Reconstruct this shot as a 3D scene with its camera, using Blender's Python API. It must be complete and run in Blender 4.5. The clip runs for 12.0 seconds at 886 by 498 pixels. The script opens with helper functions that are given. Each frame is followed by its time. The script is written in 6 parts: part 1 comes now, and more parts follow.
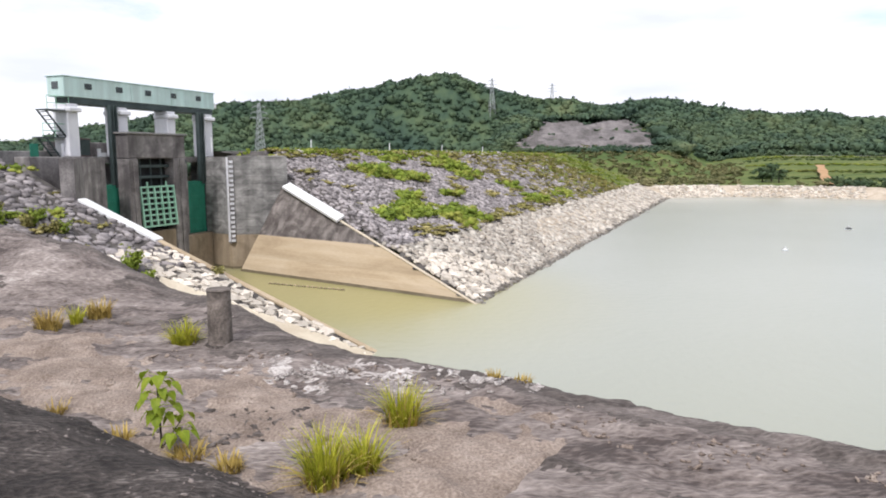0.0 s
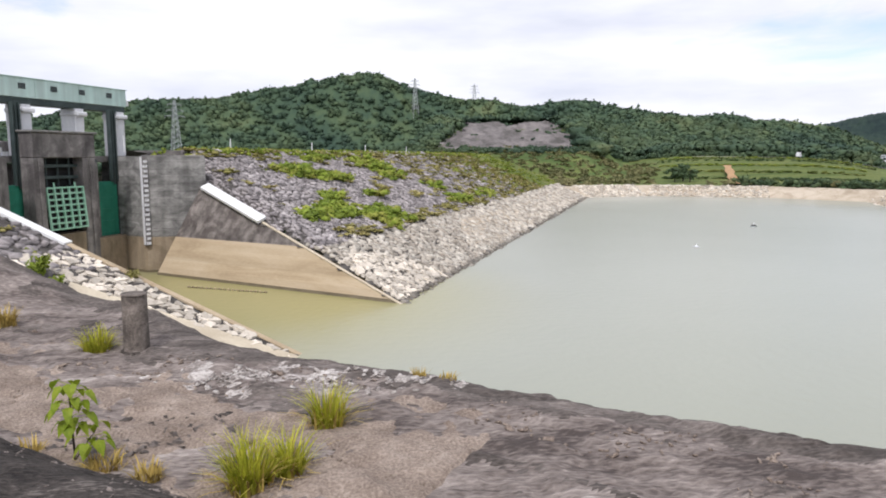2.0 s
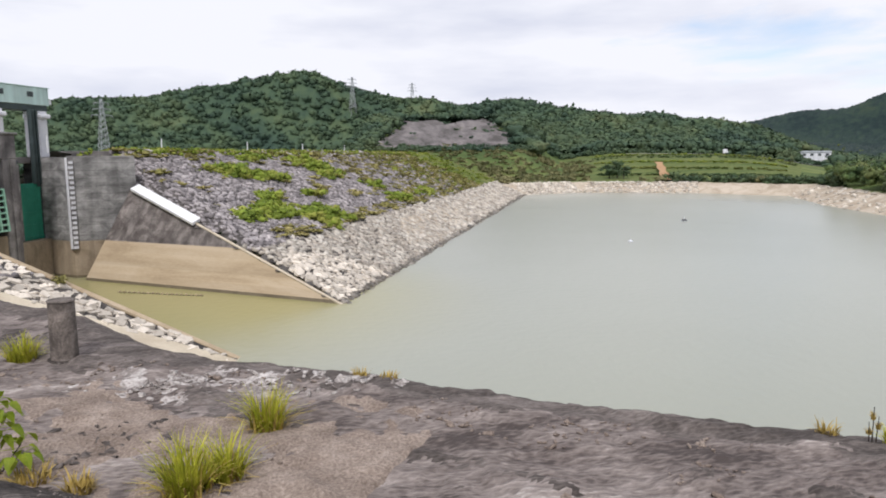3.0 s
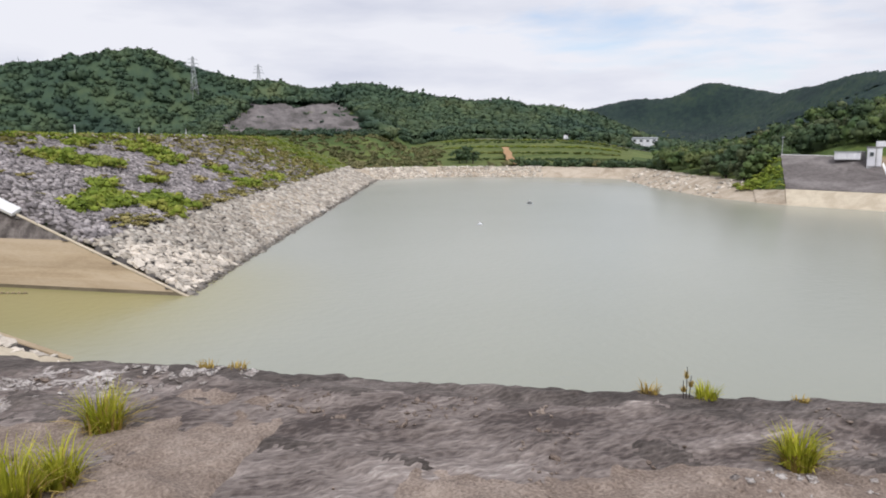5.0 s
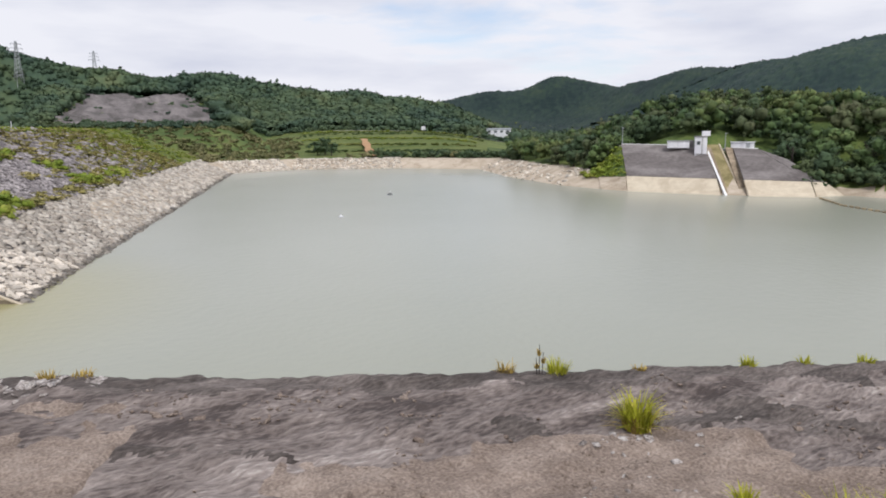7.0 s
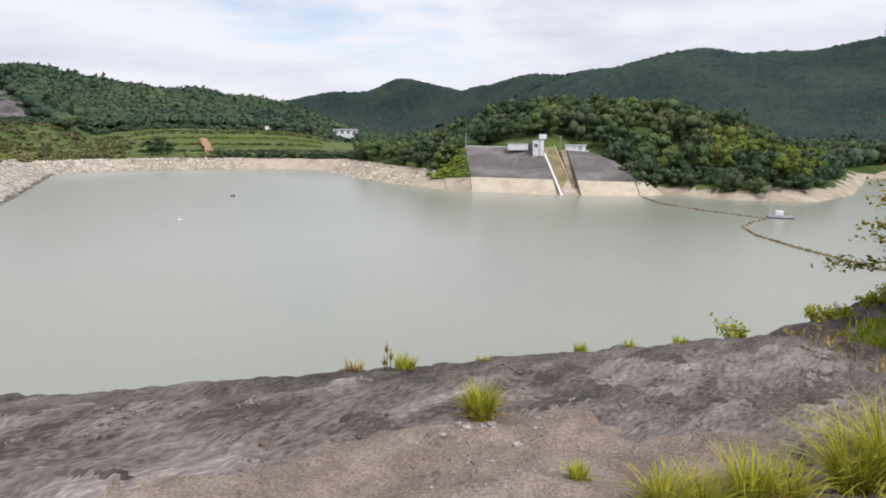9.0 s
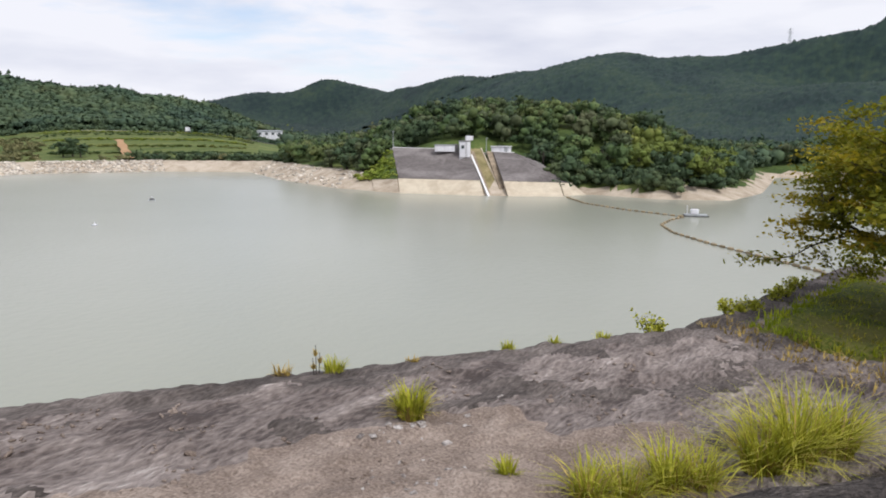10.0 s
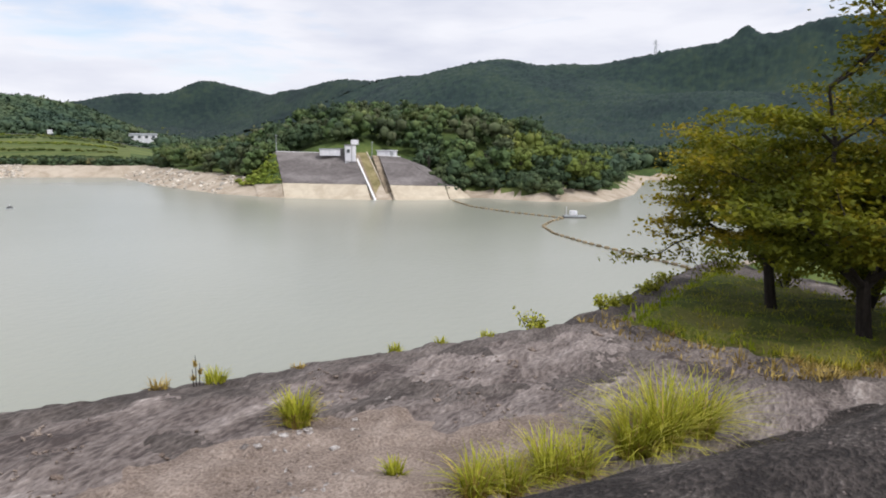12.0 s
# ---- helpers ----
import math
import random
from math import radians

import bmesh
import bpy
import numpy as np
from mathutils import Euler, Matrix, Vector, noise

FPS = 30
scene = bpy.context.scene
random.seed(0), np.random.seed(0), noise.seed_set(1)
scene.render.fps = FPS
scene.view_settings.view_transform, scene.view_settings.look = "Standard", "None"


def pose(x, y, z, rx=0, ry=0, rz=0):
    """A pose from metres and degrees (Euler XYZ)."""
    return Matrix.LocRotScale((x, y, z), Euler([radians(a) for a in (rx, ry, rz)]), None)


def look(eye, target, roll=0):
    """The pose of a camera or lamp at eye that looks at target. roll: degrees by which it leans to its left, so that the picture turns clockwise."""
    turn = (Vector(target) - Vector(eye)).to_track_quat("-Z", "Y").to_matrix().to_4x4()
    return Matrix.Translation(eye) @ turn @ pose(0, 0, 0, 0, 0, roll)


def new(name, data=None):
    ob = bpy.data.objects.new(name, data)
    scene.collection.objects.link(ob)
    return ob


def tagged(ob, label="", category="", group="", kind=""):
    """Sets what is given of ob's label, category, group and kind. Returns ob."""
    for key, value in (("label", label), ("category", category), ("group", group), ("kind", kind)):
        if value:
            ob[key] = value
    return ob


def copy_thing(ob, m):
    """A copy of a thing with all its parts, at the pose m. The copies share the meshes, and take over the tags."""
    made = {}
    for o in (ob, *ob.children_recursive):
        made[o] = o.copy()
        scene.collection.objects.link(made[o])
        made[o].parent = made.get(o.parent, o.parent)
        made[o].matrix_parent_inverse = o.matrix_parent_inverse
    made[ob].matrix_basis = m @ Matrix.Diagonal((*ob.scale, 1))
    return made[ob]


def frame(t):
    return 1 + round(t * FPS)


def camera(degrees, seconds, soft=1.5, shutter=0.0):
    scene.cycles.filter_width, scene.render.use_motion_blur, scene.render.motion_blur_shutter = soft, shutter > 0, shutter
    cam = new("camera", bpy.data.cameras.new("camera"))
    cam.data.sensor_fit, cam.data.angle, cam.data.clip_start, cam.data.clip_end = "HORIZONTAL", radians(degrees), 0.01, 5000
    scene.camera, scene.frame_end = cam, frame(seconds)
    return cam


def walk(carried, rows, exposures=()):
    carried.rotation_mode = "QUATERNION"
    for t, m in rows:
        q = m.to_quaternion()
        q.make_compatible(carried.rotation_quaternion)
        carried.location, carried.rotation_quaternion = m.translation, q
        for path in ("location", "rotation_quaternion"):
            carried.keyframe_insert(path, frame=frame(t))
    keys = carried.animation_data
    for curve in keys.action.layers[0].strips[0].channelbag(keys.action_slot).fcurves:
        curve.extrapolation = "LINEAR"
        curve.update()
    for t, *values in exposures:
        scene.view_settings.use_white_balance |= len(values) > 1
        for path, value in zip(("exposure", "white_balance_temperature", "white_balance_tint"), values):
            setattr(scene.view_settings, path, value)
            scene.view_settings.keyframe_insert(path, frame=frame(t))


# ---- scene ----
# The eye turns on the spot, 9.6 m above the water: t, x, y, z, yaw, pitch, roll.
EYE = 9.6
cam = camera(64.34, 12.0, soft=1.9)
ROWS = [
    (0.0, 0.000, -0.000, 0.000, 0.00, -7.40, 0.20),
    (0.5, 0.003, -0.003, -0.004, -0.41, -7.30, -0.11),
    (1.0, -0.005, -0.021, 0.001, -1.36, -7.24, -0.07),
    (1.5, 0.006, -0.034, 0.003, -3.74, -7.27, 0.00),
    (2.0, 0.010, -0.076, 0.008, -6.14, -7.41, 0.07),
    (2.5, 0.017, -0.101, 0.017, -8.48, -7.47, 0.34),
    (3.0, 0.034, -0.128, 0.015, -11.06, -7.55, 0.45),
    (3.5, 0.053, -0.185, 0.026, -14.25, -7.80, 0.32),
    (5.5, 0.088, -0.266, 0.013, -25.65, -9.06, 0.24),
    (6.0, 0.087, -0.311, 0.017, -28.43, -9.19, 0.17),
    (6.5, 0.072, -0.344, 0.015, -31.31, -9.33, 0.04),
    (7.0, 0.073, -0.369, 0.019, -34.27, -9.57, 0.47),
    (9.0, 0.073, -0.451, -0.011, -46.51, -9.50, -0.28),
    (9.5, 0.058, -0.476, -0.011, -49.51, -9.42, -0.44),
    (10.0, 0.043, -0.497, -0.004, -52.36, -9.35, -0.34),
    (10.5, 0.032, -0.519, -0.007, -55.67, -9.16, -0.39),
    (11.0, 0.040, -0.533, -0.012, -58.73, -8.99, -0.52),
    (11.5, 0.024, -0.557, -0.012, -61.05, -8.88, -0.55),
    (12.0, 0.034, -0.561, -0.015, -61.52, -8.95, -0.54),
]
walk(cam, [(t, pose(x, y, EYE + z, 90 + pitch, roll, yaw)) for t, x, y, z, yaw, pitch, roll in ROWS],
     [(0.0, 0.26, 6140, 14), (2.5, -0.02, 6140, 14), (5.5, -0.22, 6140, 14), (9.0, -0.15, 6140, 14), (12.0, -0.12, 6140, 14)])

# ---- sky, sun ----
SUN_AZ, SUN_EL = radians(200), radians(52)
world = bpy.data.worlds.new("sky")
scene.world = world
world.use_nodes = True
wn, wl = world.node_tree.nodes, world.node_tree.links
wn.clear()
sky = wn.new("ShaderNodeTexSky")
sky.sky_type, sky.sun_disc, sky.sun_elevation, sky.sun_rotation = "NISHITA", False, SUN_EL, SUN_AZ
blue = wn.new("ShaderNodeMix")
blue.data_type, blue.blend_type = "RGBA", "MULTIPLY"
blue.inputs[0].default_value = 1.0
wl.new(sky.outputs[0], blue.inputs[6])
blue.inputs[7].default_value = (0.16, 0.16, 0.16, 1)
coord = wn.new("ShaderNodeTexCoord")
stretch = wn.new("ShaderNodeMapping")
stretch.inputs["Scale"].default_value = (1.0, 1.0, 4.5)
wl.new(coord.outputs["Generated"], stretch.inputs[0])
puffs = wn.new("ShaderNodeTexNoise")
puffs.inputs["Scale"].default_value, puffs.inputs["Detail"].default_value, puffs.inputs["Roughness"].default_value = 2.1, 7.0, 0.55
puffs.inputs["Distortion"].default_value = 0.4
wl.new(stretch.outputs[0], puffs.inputs["Vector"])
cover = wn.new("ShaderNodeValToRGB")
cover.color_ramp.elements[0].position, cover.color_ramp.elements[1].position = 0.25, 0.43
wl.new(puffs.outputs[0], cover.inputs[0])
grey = wn.new("ShaderNodeTexNoise")
grey.inputs["Scale"].default_value, grey.inputs["Detail"].default_value = 3.3, 5.0
wl.new(stretch.outputs[0], grey.inputs["Vector"])
cloud = wn.new("ShaderNodeValToRGB")
cloud.color_ramp.elements[0].position, cloud.color_ramp.elements[1].position = 0.34, 0.56
cloud.color_ramp.elements[0].color, cloud.color_ramp.elements[1].color = (0.78, 0.80, 0.86, 1), (1.0, 1.0, 1.0, 1)
wl.new(grey.outputs[0], cloud.inputs[0])
mixed = wn.new("ShaderNodeMix")
mixed.data_type = "RGBA"
wl.new(cover.outputs[0], mixed.inputs[0])
wl.new(blue.outputs[2], mixed.inputs[6])
wl.new(cloud.outputs[0], mixed.inputs[7])
back = wn.new("ShaderNodeBackground")
back.inputs[1].default_value = 1.0
wl.new(mixed.outputs[2], back.inputs[0])
wl.new(back.outputs[0], wn.new("ShaderNodeOutputWorld").inputs[0])

sun = new("sun", bpy.data.lights.new("sun", "SUN"))
sun.data.energy, sun.data.angle, sun.data.color = 2.6, radians(12), (1.0, 0.95, 0.87)
sun.matrix_world = look((0, 0, 60), (-math.sin(SUN_AZ) * math.cos(SUN_EL), -math.cos(SUN_AZ) * math.cos(SUN_EL), 60 - math.sin(SUN_EL)))


# ---- materials ----
def material(name, colours, scale=1.0, rough=0.9, bump=0.3, fine=18.0, metal=0.0, island=0.0, piece=0.0, squash=(1, 1, 1), spread=(0.36, 0.64), bump_size=0.05, streak=0.0, spec=0.3, turn=0.0, grain=0.35, translucent=0.0, lift=0.0, lift_tone=0.12, seam=0.7):
    """Colours blended by a coarse noise, broken up by a fine one, with relief; island and piece vary brightness."""
    m = bpy.data.materials.new(name)
    m.use_nodes = True
    n, l = m.node_tree.nodes, m.node_tree.links
    b = n["Principled BSDF"]
    b.inputs["Roughness"].default_value, b.inputs["Metallic"].default_value = rough, metal
    b.inputs["Specular IOR Level"].default_value = spec
    c = n.new("ShaderNodeTexCoord")
    mp = n.new("ShaderNodeMapping")
    mp.inputs["Scale"].default_value = squash
    mp.inputs["Rotation"].default_value = (0, 0, radians(turn))
    l.new(c.outputs["Object"], mp.inputs[0])
    big = n.new("ShaderNodeTexNoise")
    big.inputs["Scale"].default_value, big.inputs["Detail"].default_value, big.inputs["Roughness"].default_value = scale, 6.0, 0.6
    big.inputs["Distortion"].default_value = 0.6
    l.new(mp.outputs[0], big.inputs["Vector"])
    small = n.new("ShaderNodeTexNoise")
    small.inputs["Scale"].default_value, small.inputs["Detail"].default_value = scale * fine, 5.0
    l.new(mp.outputs[0], small.inputs["Vector"])
    add = n.new("ShaderNodeMath")
    add.operation = "MULTIPLY_ADD"
    add.inputs[1].default_value = grain
    l.new(small.outputs[0], add.inputs[0])
    l.new(big.outputs[0], add.inputs[2])
    sub = n.new("ShaderNodeMath")
    sub.operation = "SUBTRACT"
    sub.inputs[1].default_value = grain / 2
    l.new(add.outputs[0], sub.inputs[0])
    ramp = n.new("ShaderNodeValToRGB")
    e = ramp.color_ramp.elements
    while len(e) < len(colours):
        e.new(0.5)
    for i, col in enumerate(colours):
        e[i].position = spread[0] + (spread[1] - spread[0]) * i / max(1, len(colours) - 1)
        e[i].color = (*col, 1)
    l.new(sub.outputs[0], ramp.inputs[0])
    out = ramp.outputs[0]
    for amount, node, socket in ((island, "ShaderNodeNewGeometry", "Random Per Island"), (piece, "ShaderNodeObjectInfo", "Random")):
        if amount:
            src = n.new(node)
            rng = n.new("ShaderNodeMapRange")
            rng.inputs[3].default_value, rng.inputs[4].default_value = 1 - amount, 1 + amount
            l.new(src.outputs[socket], rng.inputs[0])
            hsv = n.new("ShaderNodeHueSaturation")
            l.new(rng.outputs[0], hsv.inputs["Value"])
            l.new(out, hsv.inputs["Color"])
            out = hsv.outputs[0]
    if streak:
        mp2 = n.new("ShaderNodeMapping")
        mp2.inputs["Scale"].default_value = (1.6, 1.6, 0.12)
        l.new(c.outputs["Object"], mp2.inputs[0])
        st = n.new("ShaderNodeTexNoise")
        st.inputs["Scale"].default_value, st.inputs["Detail"].default_value = 1.0, 6.0
        l.new(mp2.outputs[0], st.inputs["Vector"])
        rg = n.new("ShaderNodeMapRange")
        rg.inputs[1].default_value, rg.inputs[2].default_value, rg.inputs[3].default_value, rg.inputs[4].default_value = 0.35, 0.65, 1 - streak, 1 + streak * 0.6
        l.new(st.outputs[0], rg.inputs[0])
        hs = n.new("ShaderNodeHueSaturation")
        l.new(rg.outputs[0], hs.inputs["Value"])
        l.new(out, hs.inputs["Color"])
        out = hs.outputs[0]
    if lift:
        parts = n.new("ShaderNodeSeparateXYZ")
        l.new(c.outputs["Object"], parts.inputs[0])
        wobble = n.new("ShaderNodeMath")
        wobble.operation = "MULTIPLY_ADD"
        wobble.inputs[1].default_value = 0.10
        l.new(small.outputs[0], wobble.inputs[0])
        l.new(parts.outputs[2], wobble.inputs[2])
        layer = n.new("ShaderNodeMath")
        layer.operation = "DIVIDE"
        layer.inputs[1].default_value = lift
        l.new(wobble.outputs[0], layer.inputs[0])
        whole, rest = n.new("ShaderNodeMath"), n.new("ShaderNodeMath")
        whole.operation, rest.operation = "FLOOR", "FRACT"
        l.new(layer.outputs[0], whole.inputs[0])
        l.new(layer.outputs[0], rest.inputs[0])
        tone = n.new("ShaderNodeTexWhiteNoise")
        tone.noise_dimensions = "1D"
        l.new(whole.outputs[0], tone.inputs["W"])
        shade = n.new("ShaderNodeMapRange")
        shade.inputs[3].default_value, shade.inputs[4].default_value = 1 - lift_tone, 1 + lift_tone
        l.new(tone.outputs[0], shade.inputs[0])
        joint = n.new("ShaderNodeMapRange")
        joint.inputs[1].default_value, joint.inputs[2].default_value, joint.inputs[3].default_value, joint.inputs[4].default_value = 0.03, 0.10, seam, 1.0
        l.new(rest.outputs[0], joint.inputs[0])
        both = n.new("ShaderNodeMath")
        both.operation = "MULTIPLY"
        l.new(shade.outputs[0], both.inputs[0])
        l.new(joint.outputs[0], both.inputs[1])
        marks = n.new("ShaderNodeHueSaturation")
        l.new(both.outputs[0], marks.inputs["Value"])
        l.new(out, marks.inputs["Color"])
        out = marks.outputs[0]
    l.new(out, b.inputs["Base Color"])
    if translucent:
        thin, mix = n.new("ShaderNodeBsdfTranslucent"), n.new("ShaderNodeMixShader")
        l.new(out, thin.inputs[0])
        mix.inputs[0].default_value = translucent
        l.new(b.outputs[0], mix.inputs[1])
        l.new(thin.outputs[0], mix.inputs[2])
        l.new(mix.outputs[0], n["Material Output"].inputs[0])
    if bump:
        bp = n.new("ShaderNodeBump")
        bp.inputs["Strength"].default_value, bp.inputs["Distance"].default_value = bump, bump_size
        l.new(sub.outputs[0], bp.inputs["Height"])
        l.new(bp.outputs[0], b.inputs["Normal"])
    return m


SHOTCRETE = material("weathered_shotcrete", [(0.075, 0.060, 0.055), (0.150, 0.123, 0.112), (0.225, 0.190, 0.172), (0.31, 0.265, 0.242), (0.46, 0.41, 0.375)], 1.0, 0.95, 1.0, 16, bump_size=0.12, spread=(0.33, 0.73), squash=(0.5, 1.3, 1), turn=33, grain=0.6)
SKIN = material("dark_weathered_skin", [(0.058, 0.048, 0.043), (0.108, 0.091, 0.082), (0.170, 0.144, 0.131), (0.27, 0.235, 0.213)], 1.3, 0.95, 1.0, 16, bump_size=0.08, spread=(0.32, 0.76), squash=(0.5, 1.3, 1), turn=33, grain=0.7)
CRUMB = material("broken_pale_concrete", [(0.20, 0.175, 0.16), (0.40, 0.36, 0.335), (0.62, 0.58, 0.55)], 3.0, 1.0, 1.0, 8, bump_size=0.05, grain=0.8, spread=(0.34, 0.66))
POSTCONC = material("old_post_concrete", [(0.075, 0.064, 0.056), (0.15, 0.128, 0.112), (0.25, 0.215, 0.19)], 3.0, 0.95, 0.6, 10, streak=0.35)
WINGCONC = material("formwork_concrete", [(0.125, 0.12, 0.118), (0.21, 0.205, 0.20), (0.32, 0.31, 0.30)], 0.7, 0.9, 0.35, 20, streak=0.22, lift=0.62, lift_tone=0.14, seam=0.62, squash=(1, 1, 1.8))
GUIDECONC = material("brown_stained_concrete", [(0.085, 0.072, 0.066), (0.145, 0.126, 0.117), (0.25, 0.222, 0.205)], 0.8, 0.9, 0.35, 16, streak=0.3, lift=0.8, lift_tone=0.08, seam=0.8)
WETSILT = material("wet_silt", [(0.11, 0.088, 0.055), (0.16, 0.13, 0.085)], 0.6, 0.5, 0.2, 20)
DARKCRETE = material("dark_shotcrete", [(0.027, 0.022, 0.020), (0.056, 0.047, 0.042), (0.092, 0.077, 0.069), (0.21, 0.183, 0.165)], 1.6, 0.95, 1.0, 18, bump_size=0.10, spread=(0.34, 0.74), squash=(0.7, 1.2, 1), turn=33, grain=0.9)
DIRT = material("dry_silt", [(0.17, 0.130, 0.105), (0.28, 0.222, 0.182), (0.42, 0.345, 0.29)], 1.4, 1.0, 1.0, 22, bump_size=0.05, grain=0.9, spread=(0.28, 0.74))
CONCRETE = material("grey_concrete", [(0.145, 0.14, 0.138), (0.225, 0.217, 0.212), (0.32, 0.308, 0.298)], 0.5, 0.9, 0.35, 20, streak=0.14)
DARKCONC = material("blackened_concrete", [(0.11, 0.10, 0.10), (0.19, 0.175, 0.172), (0.30, 0.28, 0.27)], 0.6, 0.9, 0.35, 20, streak=0.28)
SILT = material("silt_stained_concrete", [(0.34, 0.26, 0.17), (0.42, 0.33, 0.22), (0.47, 0.38, 0.27)], 0.25, 0.95, 0.2, 30, squash=(0.4, 0.4, 3.5), lift=0.34, lift_tone=0.05, seam=0.93)
SILTWALL = material("muddy_concrete", [(0.20, 0.16, 0.11), (0.28, 0.22, 0.155), (0.34, 0.275, 0.20)], 0.5, 0.95, 0.2, 20, streak=0.2)
APRON = material("pale_concrete", [(0.47, 0.40, 0.30), (0.60, 0.53, 0.41)], 0.5, 0.95, 0.3, 16)
TURF = material("turf_soil", [(0.060, 0.080, 0.012), (0.105, 0.125, 0.018), (0.17, 0.16, 0.04)], 0.7, 1.0, 0.8, 20, grain=0.8)
WHITECONC = material("new_white_concrete", [(0.72, 0.72, 0.72), (0.80, 0.80, 0.80)], 0.8, 0.8, 0.1)
PAINT = material("white_paint", [(0.66, 0.66, 0.70), (0.78, 0.78, 0.80)], 0.5, 0.6, 0.1, streak=0.12)
PALEGREEN = material("pale_green_metal", [(0.48, 0.63, 0.60), (0.56, 0.70, 0.67)], 0.5, 0.5, 0.05, streak=0.15)
DARKSTEEL = material("dark_steel", [(0.035, 0.05, 0.05), (0.06, 0.08, 0.08)], 1.0, 0.6, 0.1)
GREEN = material("green_gate_paint", [(0.03, 0.20, 0.135), (0.045, 0.26, 0.175)], 0.7, 0.5, 0.1, streak=0.2)
RACK = material("rack_green", [(0.25, 0.48, 0.35), (0.32, 0.54, 0.41)], 1.0, 0.5, 0.1)
# Near-black colour that stands in for shade behind the gates and rack.
BLACK = material("recess_shade_black", [(0.012, 0.012, 0.013), (0.025, 0.025, 0.026)], 1.0, 0.9, 0.0)
GLASS = material("window_glass", [(0.05, 0.06, 0.065), (0.08, 0.09, 0.095)], 1.0, 0.15, 0.0, spec=0.5)
PALESTONE = material("pale_riprap", [(0.47, 0.41, 0.34), (0.61, 0.55, 0.47), (0.72, 0.67, 0.59)], 0.9, 0.95, 0.5, 9, island=0.34, piece=0.3)
GREYSTONE = material("grey_riprap", [(0.175, 0.158, 0.158), (0.275, 0.25, 0.25), (0.39, 0.355, 0.35)], 0.8, 0.95, 0.5, 9, island=0.42, piece=0.3)
WETSTONE = material("wet_riprap", [(0.10, 0.088, 0.07), (0.17, 0.15, 0.125), (0.25, 0.225, 0.19)], 0.9, 0.5, 0.5, 9, island=0.35)
# Riprap bed made extra dark, painting shade into the gaps between stones.
BEDDING = material("gap_shade_riprap_bed", [(0.045, 0.040, 0.037), (0.08, 0.072, 0.067), (0.12, 0.11, 0.10)], 0.8, 1.0, 0.6, 12)
SHORE = material("shore_silt", [(0.33, 0.27, 0.20), (0.44, 0.37, 0.285), (0.52, 0.45, 0.36)], 0.3, 1.0, 0.5, 16)
MEADOW = material("meadow", [(0.045, 0.075, 0.020), (0.085, 0.125, 0.030), (0.15, 0.175, 0.050)], 0.06, 1.0, 0.6, 30, bump_size=0.3)
TEAFIELD = material("field_green", [(0.065, 0.098, 0.024), (0.098, 0.130, 0.032), (0.15, 0.165, 0.05)], 0.05, 1.0, 0.5, 40, squash=(1, 6, 1), bump_size=0.3)
CUT = material("bare_cut_slope", [(0.085, 0.078, 0.072), (0.15, 0.135, 0.132), (0.23, 0.207, 0.20)], 0.10, 1.0, 0.8, 22, squash=(1.6, 0.6, 1.0), bump_size=0.6, grain=0.6)
EARTH = material("orange_earth", [(0.34, 0.20, 0.10), (0.44, 0.28, 0.155)], 0.3, 1.0, 0.4)
WOODS = material("forest_leaf", [(0.033, 0.060, 0.042), (0.050, 0.083, 0.049), (0.076, 0.110, 0.055), (0.112, 0.134, 0.064)], 0.022, 0.9, 0.0, 9, island=0.18, grain=0.4, spread=(0.32, 0.74))
DEEPWOODS = material("dark_evergreen_leaf", [(0.030, 0.054, 0.028), (0.050, 0.080, 0.036), (0.085, 0.112, 0.048)], 0.09, 0.85, 0.0, 8, island=0.35)
GREYWOODS = material("grey_olive_leaf", [(0.045, 0.062, 0.028), (0.075, 0.093, 0.042), (0.115, 0.125, 0.062)], 0.09, 0.85, 0.0, 8, island=0.35)
BAMBOO = material("bamboo_leaf", [(0.065, 0.095, 0.018), (0.115, 0.145, 0.026), (0.18, 0.19, 0.045)], 0.12, 0.8, 0.0, 8, island=0.35)
SCRUB = material("brown_scrub_leaf", [(0.085, 0.092, 0.038), (0.135, 0.137, 0.056), (0.195, 0.18, 0.085)], 0.09, 0.9, 0.0, 8, island=0.3)
SLOPEGRASS = material("slope_grass", [(0.075, 0.105, 0.022), (0.125, 0.150, 0.032), (0.19, 0.19, 0.06)], 0.10, 1.0, 0.7, 22, bump_size=0.3, grain=0.6)
DRYWEED = material("dry_weed", [(0.17, 0.165, 0.05), (0.26, 0.235, 0.08), (0.36, 0.31, 0.13)], 0.3, 0.9, 0.0, 12, island=0.3)
# Leaf greens shifted towards blue, so the colour carries the haze of distance.
FARWOODS = material("hazed_mountain_leaf", [(0.012, 0.026, 0.026), (0.019, 0.037, 0.033), (0.028, 0.050, 0.037), (0.040, 0.060, 0.038)], 0.012, 0.95, 0.0, 11, island=0.2, grain=0.7, spread=(0.33, 0.72))
NEARWOODS = material("headland_leaf", [(0.036, 0.066, 0.026), (0.062, 0.100, 0.033), (0.10, 0.135, 0.044), (0.145, 0.165, 0.06)], 0.06, 0.85, 0.0, 8, island=0.35)
CHERRY = material("cherry_leaf", [(0.085, 0.108, 0.007), (0.175, 0.182, 0.009), (0.35, 0.265, 0.012)], 0.35, 0.75, 0.0, 12, island=0.30, translucent=0.4)
BARK = material("bark", [(0.025, 0.020, 0.017), (0.060, 0.050, 0.042)], 4.0, 0.95, 0.8, 8, squash=(1, 1, 0.3))
